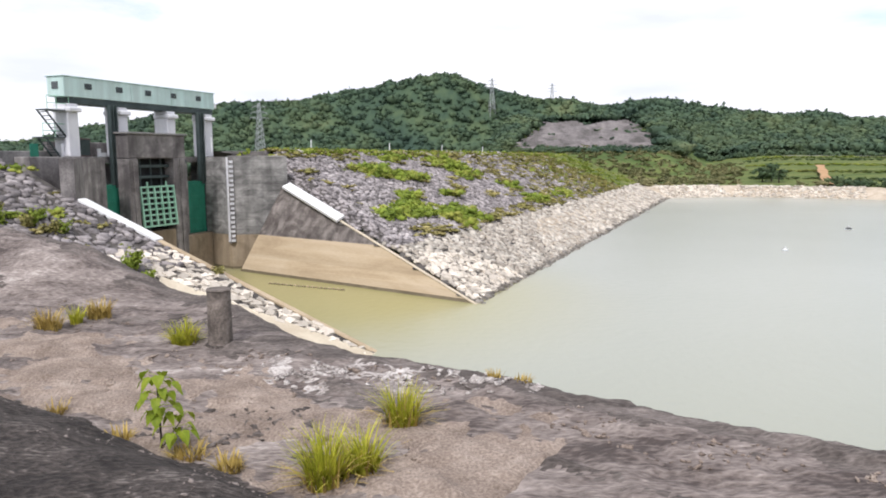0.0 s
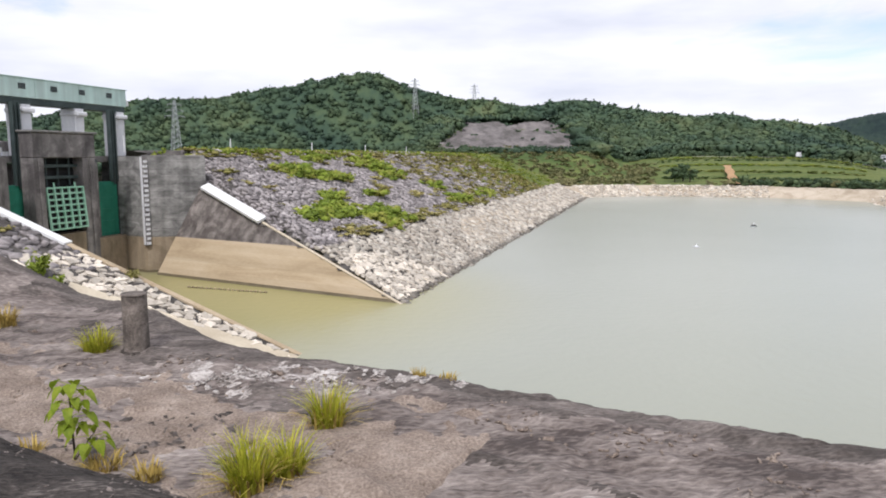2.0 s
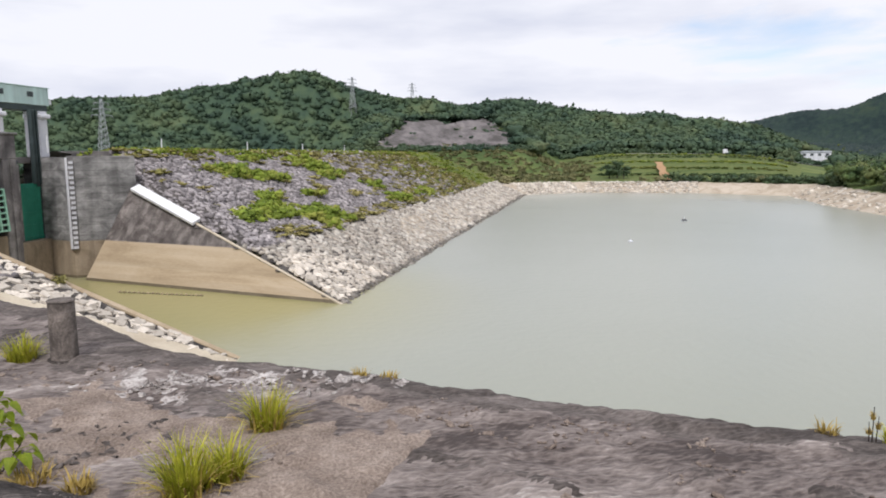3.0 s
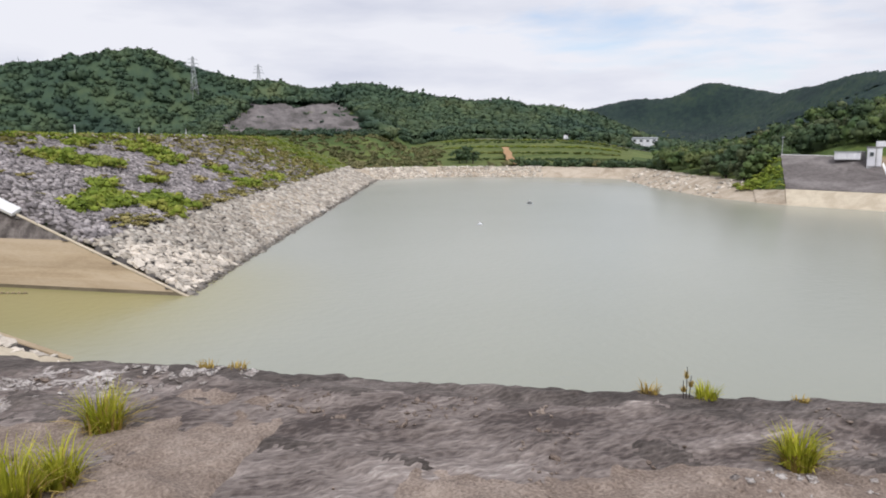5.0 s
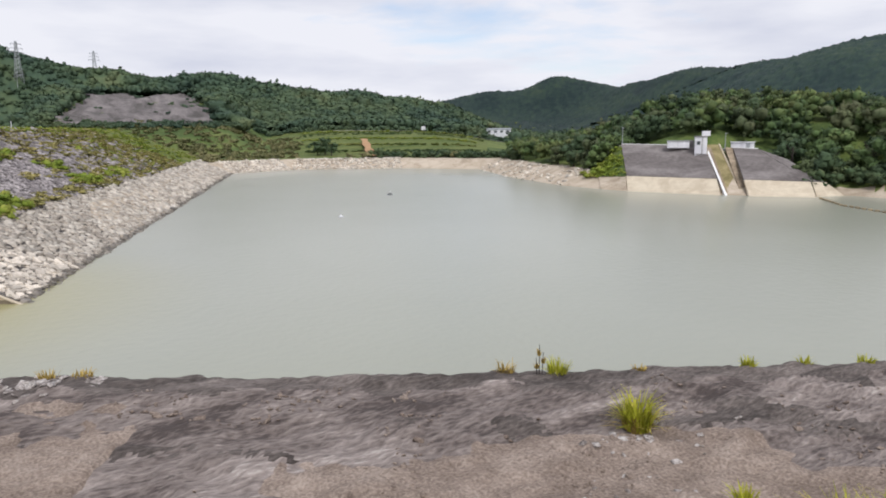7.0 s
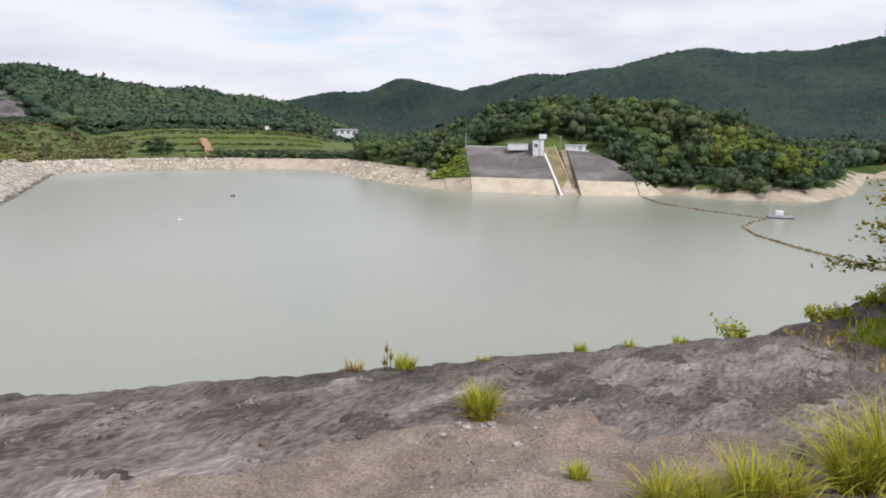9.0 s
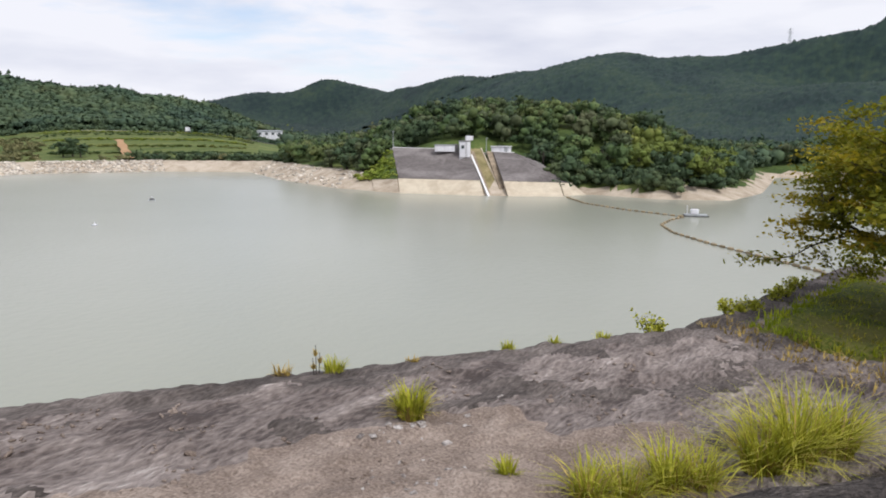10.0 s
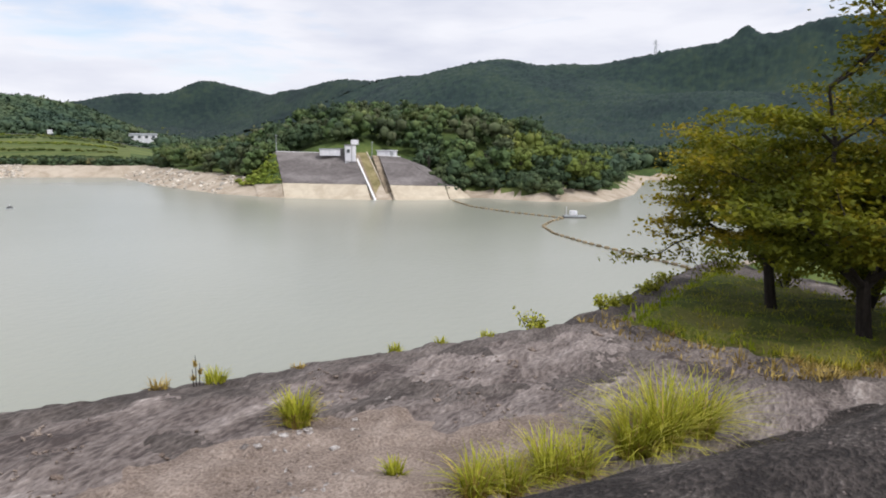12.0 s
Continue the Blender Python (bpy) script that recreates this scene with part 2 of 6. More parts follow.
BLADE = material("grass_blade", [(0.27, 0.30, 0.024), (0.41, 0.41, 0.036), (0.56, 0.50, 0.09)], 3.0, 0.7, 0.0, 6, island=0.35, translucent=0.3)
LAWN = material("lawn_blade", [(0.21, 0.29, 0.012), (0.33, 0.38, 0.018), (0.46, 0.40, 0.045)], 0.5, 0.8, 0.0, 6, island=0.35, translucent=0.3)
STRAW = material("straw_blade", [(0.32, 0.23, 0.06), (0.45, 0.335, 0.10)], 3.0, 0.8, 0.0, 6, island=0.35)
YOUNG = material("sapling_leaf", [(0.20, 0.29, 0.015), (0.32, 0.38, 0.03)], 6.0, 0.6, 0.0, 6, island=0.3, translucent=0.35)
WEED = material("slope_weed", [(0.115, 0.165, 0.020), (0.19, 0.245, 0.030), (0.29, 0.30, 0.06)], 0.4, 0.85, 0.0, 12, island=0.22)
GALV = material("galvanised_steel", [(0.30, 0.32, 0.33), (0.40, 0.42, 0.43)], 1.0, 0.5, 0.0, metal=0.4)
ORANGE = material("boom_float_plastic", [(0.22, 0.17, 0.10), (0.32, 0.26, 0.16)], 1.0, 0.7, 0.0, piece=0.3)
BUOY = material("dark_buoy", [(0.03, 0.03, 0.03), (0.05, 0.05, 0.05)], 1.0, 0.5, 0.0)

WATER = bpy.data.materials.new("turbid_water")
WATER.use_nodes = True
n, l = WATER.node_tree.nodes, WATER.node_tree.links
b = n["Principled BSDF"]
b.inputs["Roughness"].default_value, b.inputs["IOR"].default_value = 0.22, 1.33
c = n.new("ShaderNodeTexCoord")
tone = n.new("ShaderNodeTexNoise")
tone.inputs["Scale"].default_value, tone.inputs["Detail"].default_value = 0.02, 4.0
l.new(c.outputs["Object"], tone.inputs["Vector"])
ramp = n.new("ShaderNodeValToRGB")
ramp.color_ramp.elements[0].position, ramp.color_ramp.elements[1].position = 0.35, 0.65
ramp.color_ramp.elements[0].color, ramp.color_ramp.elements[1].color = (0.292, 0.302, 0.243, 1), (0.325, 0.335, 0.275, 1)
l.new(tone.outputs[0], ramp.inputs[0])
shift = n.new("ShaderNodeVectorMath")
shift.operation = "DISTANCE"
shift.inputs[1].default_value = (-10, 50, 0)
l.new(c.outputs["Object"], shift.inputs[0])
reach = n.new("ShaderNodeMapRange")
reach.inputs[1].default_value, reach.inputs[2].default_value, reach.inputs[3].default_value, reach.inputs[4].default_value = 8.0, 25.0, 0.85, 0.0
reach.interpolation_type = "SMOOTHSTEP"
l.new(shift.outputs["Value"], reach.inputs[0])
olive = n.new("ShaderNodeMix")
olive.data_type = "RGBA"
l.new(reach.outputs[0], olive.inputs[0])
l.new(ramp.outputs[0], olive.inputs[6])
olive.inputs[7].default_value = (0.31, 0.28, 0.10, 1)
l.new(olive.outputs[2], b.inputs["Base Color"])
ripple = n.new("ShaderNodeTexNoise")
ripple.inputs["Scale"].default_value, ripple.inputs["Detail"].default_value = 1.6, 4.0
l.new(c.outputs["Object"], ripple.inputs["Vector"])
bp = n.new("ShaderNodeBump")
bp.inputs["Strength"].default_value, bp.inputs["Distance"].default_value = 0.5, 0.06
l.new(ripple.outputs[0], bp.inputs["Height"])
l.new(bp.outputs[0], b.inputs["Normal"])


# ---- mesh helpers ----
rnd = np.random.default_rng(7)


def mesh_object(name, verts, faces, mat, parent=None, label="", smooth=False):
    me = bpy.data.meshes.new(name)
    me.from_pydata([tuple(v) for v in np.asarray(verts, float)], [], [tuple(int(i) for i in f) for f in faces])
    if smooth:
        me.shade_smooth()
    me.materials.append(mat)
    ob = new(name, me)
    ob.parent = parent
    if label:
        tagged(ob, label)
    return ob


def soup(name, verts, tris, mat, smooth=False):
    """A mesh object from big arrays of vertices and triangles."""
    me = bpy.data.meshes.new(name)
    verts, tris = np.asarray(verts, np.float32), np.asarray(tris, np.int32)
    me.vertices.add(len(verts))
    me.vertices.foreach_set("co", verts.ravel())
    me.loops.add(tris.size)
    me.loops.foreach_set("vertex_index", tris.ravel())
    me.polygons.add(len(tris))
    me.polygons.foreach_set("loop_start", np.arange(0, tris.size, 3, dtype=np.int32))
    me.update(calc_edges=True)
    if smooth:
        me.shade_smooth()
    me.materials.append(mat)
    return new(name, me)


def part(name, bm, mat, parent=None, label="", smooth=False):
    me = bpy.data.meshes.new(name)
    bm.to_mesh(me)
    bm.free()
    if smooth:
        me.shade_smooth()
    me.materials.append(mat)
    ob = new(name, me)
    ob.parent = parent
    if label:
        tagged(ob, label)
    return ob


def box(bm, lo, hi, bevel=0.0, m=None):
    """A box between two corners, its edges bevelled."""
    lo, hi = Vector(lo), Vector(hi)
    got = bmesh.ops.create_cube(bm, size=1.0, matrix=(m or Matrix()) @ Matrix.Translation((lo + hi) / 2) @ Matrix.Diagonal((*(hi - lo), 1)))
    if bevel:
        edges = list({e for v in got["verts"] for e in v.link_edges})
        bmesh.ops.bevel(bm, geom=edges, offset=bevel, segments=1, affect="EDGES")
    return bm


def boxes(*pairs, bevel=0.0):
    bm = bmesh.new()
    for lo, hi in pairs:
        box(bm, lo, hi, bevel)
    return bm


def rod(bm, p, q, r, r2=None, sides=8):
    p, q = Vector(p), Vector(q)
    d = q - p
    m = Matrix.Translation((p + q) / 2) @ d.to_track_quat("Z", "Y").to_matrix().to_4x4()
    bmesh.ops.create_cone(bm, cap_ends=True, segments=sides, radius1=r, radius2=r if r2 is None else r2, depth=d.length, matrix=m)
    return bm


def prism(plan, z0, z1):
    """An upright prism over a plan outline; z1 may be a list, a height for each corner."""
    bm = bmesh.new()
    tops = z1 if isinstance(z1, (list, tuple)) else [z1] * len(plan)
    lows = [bm.verts.new((x, y, z0)) for x, y in plan]
    ups = [bm.verts.new((x, y, z)) for (x, y), z in zip(plan, tops)]
    k = len(plan)
    bm.faces.new(lows[::-1])
    bm.faces.new(ups)
    for i in range(k):
        bm.faces.new((lows[i], lows[(i + 1) % k], ups[(i + 1) % k], ups[i]))
    bmesh.ops.recalc_face_normals(bm, faces=bm.faces)
    return bm


def empty(name, m, label, category, group="", kind=""):
    ob = new(name)
    ob.matrix_world = m
    return tagged(ob, label, category, group, kind)


def smoothstep(x, a, b):
    t = np.clip((x - a) / (b - a), 0, 1)
    return t * t * (3 - 2 * t)


def waves(x, y, size, seed):
    """A cheap rolling noise, about -1 to 1, from turned sines."""
    r = np.random.default_rng(seed)
    out = 0
    for k in range(7):
        ang, ph, f = r.uniform(0, 6.28), r.uniform(0, 6.28), r.uniform(0.6, 1.9) / size
        out = out + np.sin((x * math.cos(ang) + y * math.sin(ang)) * 6.28 * f + ph + 1.3 * np.sin((x * math.sin(ang) - y * math.cos(ang)) * 4.1 * f))
    return out / 4.0


bm = bmesh.new()
bmesh.ops.create_icosphere(bm, subdivisions=1, radius=1.0)
ICO0 = (np.array([v.co[:] for v in bm.verts]), np.array([[v.index for v in f.verts] for f in bm.faces]))
bm.free()


def rock_shape(r):
    """An angular stone of about unit size."""
    bm = bmesh.new()
    bmesh.ops.create_cube(bm, size=1.0)
    for q in bm.verts:
        q.co = Vector(np.array(q.co) * r.uniform(0.72, 1.12, 3) + r.uniform(-0.1, 0.1, 3))
    corners = [q for q in bm.verts if r.uniform() < 0.45]
    bmesh.ops.bevel(bm, geom=corners, offset=float(r.uniform(0.10, 0.24)), segments=1, affect="VERTICES")
    bmesh.ops.triangulate(bm, faces=bm.faces)
    bm.verts.index_update()
    v, f = np.array([q.co[:] for q in bm.verts]) * np.array([1.05, 0.66, 0.42]), np.array([[q.index for q in t.verts] for t in bm.faces])
    bm.free()
    return v, f


def crown_shape(r, lobes=1, leaves=40, leaf=0.22):
    """A tree crown of about unit radius: uneven lobes and loose leaf clumps round them."""
    vs, fs, base = [], [], 0
    for k in range(lobes):
        v, f = ICO0
        c = np.zeros(3) if lobes == 1 else np.array([r.normal(0, 0.42), r.normal(0, 0.42), r.uniform(-0.35, 0.5)])
        s = 0.85 if lobes == 1 else r.uniform(0.30, 0.52) * (0.8 if lobes > 9 else 1.0)
        vs.append(c + v * s * r.uniform(0.72, 1.12, (len(v), 1)) * np.array([1, 1, 0.85]))
        fs.append(f + base)
        base += len(v)
    cores = np.concatenate(vs)
    for k in range(leaves):
        p = cores[r.integers(len(cores))] * r.uniform(0.92, 1.14) + r.normal(0, 0.05, 3)
        a, b2 = r.normal(0, 1, 3), r.normal(0, 1, 3)
        a, b2 = a / np.linalg.norm(a) * leaf * r.uniform(0.6, 1.3), b2 / np.linalg.norm(b2) * leaf * r.uniform(0.5, 1.0)
        vs.append(np.array([p - a, p + b2, p + a, p - b2 * 0.8]))
        fs.append(np.array([[0, 1, 2], [0, 2, 3]]) + base)
        base += 4
    return np.concatenate(vs), np.concatenate(fs)


def scatter(shapes, spots, sizes, r, tall=(0.9, 1.2), flat=None, tilt=0.0):
    """Copies of the shapes joined into one array pair, each turned and scaled."""
    V, F, base = [], [], 0
    for p, s in zip(spots, sizes):
        v, f = shapes[r.integers(len(shapes))]
        a = r.uniform(0, 6.283)
        ca, sa = math.cos(a), math.sin(a)
        w = np.array([1.0, r.uniform(0.85, 1.15), r.uniform(*tall)]) * s
        q = v * w
        if tilt:
            e = Euler((r.normal(0, tilt), r.normal(0, tilt), 0)).to_matrix()
            q = q @ np.array(e).T
        q = np.stack([q[:, 0] * ca - q[:, 1] * sa, q[:, 0] * sa + q[:, 1] * ca, q[:, 2]], 1)
        V.append(q + p)
        F.append(f + base)
        base += len(v)
    return np.concatenate(V), np.concatenate(F)


# ---- the lie of the land ----
LAKE = np.array([(2.15, 45.7), (52.5, 165), (70, 170), (95, 158), (107, 141), (93.5, 113), (86.2, 90), (85.6, 75), (92.0, 60), (98.5, 52), (104, 49.5), (103, 38), (108, 29),
                 (126, 29), (175, 38), (182, 22), (120, 6), (75, 2), (47, 7.5), (30, 9), (17.6, 10), (-0.8, 21), (-3.5, 34.3), (-19, 39.5), (-26, 47), (-21, 63), (-17.4, 59.7)])
NEAR_HILLS = [(-292, 302, 2.9, 28), (-223, 356, 9.1, 51), (-164, 387, 14.4, 26), (-119, 403, 24.4, 24), (-73, 414, 27.5, 26), (-33, 419, 27.7, 20), (4, 420, 41.6, 21), (40, 418, 24.9, 18),
              (77, 413, 23.5, 21), (118, 403, 13.4, 17), (154, 391, 25.3, 44), (193, 373, 3.5, 18), (229, 352, 12.8, 25)]
FAR_HILLS = [(533, 962, 13.5, 96), (599, 923, 28.9, 91), (683, 862, 35.2, 50), (753, 802, 34.8, 41), (804, 750, 52.8, 78), (788, 583, 62.5, 67), (771, 464, 18.2, 53), (772, 355, 86.1, 106),
             (794, 273, 13.8, 42), (801, 177, 62.1, 47), (792, 111, 34.7, 34), (798, 56, 55.3, 45), (800, -14, 55.5, 53), (792, -111, 68.4, 81), (765, -234, 76.7, 111)]
KNOLLS = [(-190, 372, 3.5, 11), (-155, 388, 2.0, 11), (-137, 395, 1.2, 11), (-64, 413, 3.1, 11), (31, 417, -1.3, 11), (68, 412, 3.3, 11), (105, 405, 1.3, 11), (157, 381, -1.7, 11), (174, 373, -6.2, 11), (207, 356, -2.7, 11), (223, 346, -1.9, 11),
          (713, 838, -3.7, 22), (745, 810, 2.3, 22), (797, 743, 3.6, 22), (778, 672, 8.3, 22), (767, 613, 1.7, 22), (781, 531, -2.3, 22), (755, 432, -11.5, 22), (755, 395, -3.7, 22), (772, 331, 3.3, 22),
          (775, 297, -5.2, 22), (786, 267, 3.5, 22), (798, 141, 4.4, 22), (796, 78, 3.8, 22), (799, 47, -2.1, 22), (790, 17, 3.3, 22)]
SPURS = [(640, 250, 14, 60), (600, 120, 22, 70), (650, 40, 26, 80), (620, 420, 12, 55), (660, 330, 9, 40), (690, 190, 12, 40)]
HEADLAND = [(132, 102, 1.6, 18), (124, 93, 4.5, 11), (138, 90, 4.5, 17), (146, 72, 5.5, 15), (128, 58, 5.0, 10), (108, 79, 4.0, 7), (345, 440, 9.0, 45)]
CRAG = [(803, 83, 15.0, 9)]
U, W = np.array([0.8396, -0.5434]), np.array([0.5434, 0.8396])


def lake_distance(x, y):
    """Metres from the water's edge, minus inside."""
    best, inside = np.full(x.shape, 1e9), np.zeros(x.shape, bool)
    for (ax, ay), (bx, by) in zip(LAKE, np.roll(LAKE, -1, 0)):
        t = np.clip(((x - ax) * (bx - ax) + (y - ay) * (by - ay)) / ((bx - ax) ** 2 + (by - ay) ** 2), 0, 1)
        best = np.minimum(best, np.hypot(x - ax - t * (bx - ax), y - ay - t * (by - ay)))
        hit = ((ay > y) != (by > y)) & (x < (bx - ax) * (y - ay) / (by - ay + 1e-12) + ax)
        inside ^= hit
    return np.where(inside, -best, best)


def bank(x, y):
    """Our shore: the top where the eye stands, its dark slope, the bench and the drop to the water."""
    u, w = x * U[0] + y * U[1], x * W[0] + y * W[1]
    r = np.maximum(u - 8, 0)
    top = 8.0 - 0.012 * r - 0.5 * smoothstep(u, 14, 30)
    bench = 6.4 - 0.085 * r - 2.5 * smoothstep(u, 20, 34)
    foot = 4.5 + 0.07 * np.clip(u - 5, 0, 20) - 0.4 * smoothstep(u, 0, 4)
    z = top + (bench - top) * smoothstep(w, foot - 2.6, foot + 0.15)
    z = z + 0.03 * waves(x, y, 2.2, 1) + 0.018 * waves(x, y, 0.8, 2)
    flake = np.tanh(7 * (waves(u * 0.55, w, 1.7, 71) - 0.25)) + 0.7 * np.tanh(8 * (waves(u * 0.6, w, 0.8, 72) - 0.4)) + 0.5 * np.tanh(8 * (waves(u * 0.7, w, 0.42, 73) - 0.5))
    z = z + 0.022 * flake * smoothstep(w, foot - 2.4, foot - 1.6)
    z = z + 1.0 * smoothstep(-u, 13.6, 18.0) * np.exp(-((w - 9.6) / 1.9) ** 2) + 0.25 * smoothstep(-u, 17, 22) * smoothstep(w, 5, 8)
    edge = 8.95 + 1.6 * smoothstep(-u, 8, 13.5) + 0.62 * r + 0.05 * waves(u, u * 0, 3.0, 5)
    z = z + (0.06 - 0.05 * np.exp(-((u + 1.5) / 1.6) ** 2) + 0.05 * smoothstep(u, 3, 7)) * smoothstep(w, edge - 2.4, edge - 0.5)
    over = np.maximum(w - edge + 0.4, 0)
    return z - np.where(over < 0.8, 0.5 * over ** 2, 0.32 + 0.8 * (over - 0.8))


DAM0, DAM_ALONG, DAM_UP = np.array([2.15, 45.7]), np.array([0.389, 0.921]), np.array([-0.921, 0.389])
CREST, RUN = 10.3, 26.0


def dam(x, y):
    """The far embankment: its wet face rises from the water's edge to a level crest."""
    up = (x - DAM0[0]) * DAM_UP[0] + (y - DAM0[1]) * DAM_UP[1]
    z = np.minimum(up * CREST / RUN, CREST)
    beside = (x - 2.15) * 0.704 + (y - 45.7) * 0.710
    z = np.minimum(z, 0.33 * np.maximum(up, 0) + 0.55 * np.maximum(beside, -2))
    z = np.where(up > RUN + 7, CREST - (up - RUN - 7) * 0.5, z)
    return np.maximum(z, -3)


def near_face(x, y):
    """The same embankment on our side of the spillway."""
    up = (x + 3.5) * DAM_UP[0] + (y - 34.3) * DAM_UP[1]
    z = np.minimum(0.444 * up, 10.0)
    return np.where(up > 29, 10.0 - (up - 29) * 0.5, z)


def ground(x, y):
    d = lake_distance(x, y)
    z = np.where(d < 0, np.maximum(d * 0.5, -4), np.minimum(d * 0.42, 2.4) + np.clip(d - 6, 0, 400) * 0.004)
    for hx, hy, h, s in NEAR_HILLS + FAR_HILLS + KNOLLS + SPURS + HEADLAND + CRAG:
        z = z + h * np.exp(-0.5 * ((x - hx) ** 2 + (y - hy) ** 2) / s ** 2) * smoothstep(d, 2, 22)
    az, r = np.degrees(np.arctan2(x, y)), np.hypot(x, y)
    z = z + 6.0 * smoothstep(d, 8, 95) * np.exp(-((az - 29) / 9.0) ** 4) * (1 - smoothstep(r, 390, 470))
    cut = EYE - 0.8 + r * np.tan(np.radians(0.55 + 2.2 * (np.clip(r, 262, 348) - 262) / 86))
    z = z + np.maximum(cut - z, 0) * smoothstep(az, 2, 6) * (1 - smoothstep(az, 17, 21)) * smoothstep(r, 205, 262) * (1 - smoothstep(r, 352, 400))
    u, w = x * U[0] + y * U[1], x * W[0] + y * W[1]
    z = np.where((w < 40) & (u > -32) & (u < 36), np.minimum(z, bank(x, y) - 0.6), z)
    left = (x * 0.92 - y * 0.39) < -12
    z = np.where(left & (y < 130) & (x < 10), np.minimum(z, -1.0), z)
    return z


def sheet(name, x, y, z, mat, keep=None, smooth=True):
    """A surface over a grid of points."""
    k, m = x.shape
    idx = np.arange(k * m).reshape(k, m)
    quads = np.stack([idx[:-1, :-1], idx[1:, :-1], idx[1:, 1:], idx[:-1, 1:]], -1).reshape(-1, 4)
    if keep is not None:
        quads = quads[keep[:-1, :-1].ravel() & keep[1:, 1:].ravel() & keep[1:, :-1].ravel() & keep[:-1, 1:].ravel()]
    tris = np.concatenate([quads[:, [0, 1, 2]], quads[:, [0, 2, 3]]])
    return soup(name, np.stack([x, y, z], -1).reshape(-1, 3), tris[:, ::-1], mat, smooth)


def add_material(ob, mat, pick):
    """A second material on the faces whose middles pick chooses."""
    ob.data.materials.append(mat)
    mid = np.empty(len(ob.data.polygons) * 3)
    ob.data.polygons.foreach_get("center", mid)
    mid = mid.reshape(-1, 3)
    ids = np.zeros(len(mid), np.int32)
    ob.data.polygons.foreach_get("material_index", ids)
    ids[pick(mid[:, 0], mid[:, 1], mid[:, 2])] = len(ob.data.materials) - 1
    ob.data.polygons.foreach_set("material_index", ids)


# One sheet of land, fine near the lake and coarse towards the horizon.
steps = np.concatenate([np.arange(4, 60, 2.5), np.arange(60, 230, 2.2), np.geomspace(230, 4500, 110)])
turns = np.radians(np.concatenate([np.arange(-60, 125, 0.55), np.arange(125, 300.1, 5)]))
RR, TT = np.meshgrid(steps, turns, indexing="ij")
gx, gy = RR * np.sin(TT), RR * np.cos(TT)
land = sheet("ground", gx, gy, ground(gx, gy), MEADOW)
tagged(land, "green valley land with wooded hills round the reservoir", "ground", kind="structure")
add_material(land, SHORE, lambda x, y, z: (lake_distance(x, y) < np.where(np.degrees(np.arctan2(x, y)) > 61, 3.0, 8.0) + 1.2 * waves(x, y, 15, 3)) & (z < 2.9))
add_material(land, WOODS, lambda x, y, z: np.hypot(x, y) > 335)
add_material(land, TEAFIELD, lambda x, y, z: (np.degrees(np.arctan2(x, y)) > 21) & (np.degrees(np.arctan2(x, y)) < 38) & (np.hypot(x, y) > 195) & (np.hypot(x, y) < 330))

water = soup("water", [(-60, -40, 0), (260, -40, 0), (260, 260, 0), (-60, 260, 0)], [[0, 1, 2], [0, 2, 3]], WATER)
tagged(water, "calm turbid grey-green reservoir water", "water", kind="structure")

# Our bank
uu, ww = np.meshgrid(np.concatenate([np.arange(-32, -22, 0.5), np.arange(-22, -8, 0.1), np.arange(-8, 10, 0.06), np.arange(10, 16, 0.12), np.arange(16, 36, 0.4)]), np.concatenate([np.arange(-6, 1, 0.5), np.arange(1, 10, 0.06), np.arange(10, 13, 0.12), np.arange(13, 34, 0.5)]), indexing="ij")
bx, by = uu * U[0] + ww * W[0], uu * U[1] + ww * W[1]
bz = bank(bx, by)
shore = sheet("bank", bx, by, np.maximum(bz, -2.5), SHOTCRETE, smooth=False)
tagged(shore, "sprayed concrete bank with a bench, weathered grey", "bank", kind="structure")
add_material(shore, DARKCRETE, lambda x, y, z: (x * W[0] + y * W[1] < 4.45 + 0.07 * np.clip(x * U[0] + y * U[1] - 5, 0, 20) - 0.4 * smoothstep(x * U[0] + y * U[1], 0, 4) + 0.12 * waves(x, y, 1.5, 9)))


def peeling(x, y, z):
    """The dark rim and the patches where the dark skin of the bank still holds."""
    u, w = x * U[0] + y * U[1], x * W[0] + y * W[1]
    rim_at = 8.95 + 1.6 * smoothstep(-u, 8, 13.5) + 0.62 * np.maximum(u - 8, 0) - 0.75 + 0.28 * waves(u, w, 1.9, 75) + 0.12 * waves(u, w, 0.6, 76)
    patch = waves(u * 0.45, w, 2.3, 71) + 0.45 * waves(u * 0.6, w, 0.8, 72) + 0.25 * waves(u, w, 0.33, 74) > 0.62
    return (w > 4.6 + 0.07 * np.clip(u - 5, 0, 20)) & ((w > rim_at) | patch | (u > 16.5))


add_material(shore, SKIN, peeling)


def crumbling(x, y, z):
    """Whitish patches where the concrete has broken up."""
    u, w = x * U[0] + y * U[1], x * W[0] + y * W[1]
    near = 1 - ((u + 6.9) / 1.7) ** 2 - ((w - 7.7 - 0.25 * (u + 6.9)) / 0.75) ** 2
    more = 0.75 - ((u + 4.6) / 1.5) ** 2 - ((w - 8.6) / 0.25) ** 2
    return np.maximum(near, more) + 0.9 * waves(u * 0.7, w, 0.9, 85) + 0.5 * waves(u, w, 0.35, 86) > 0.75


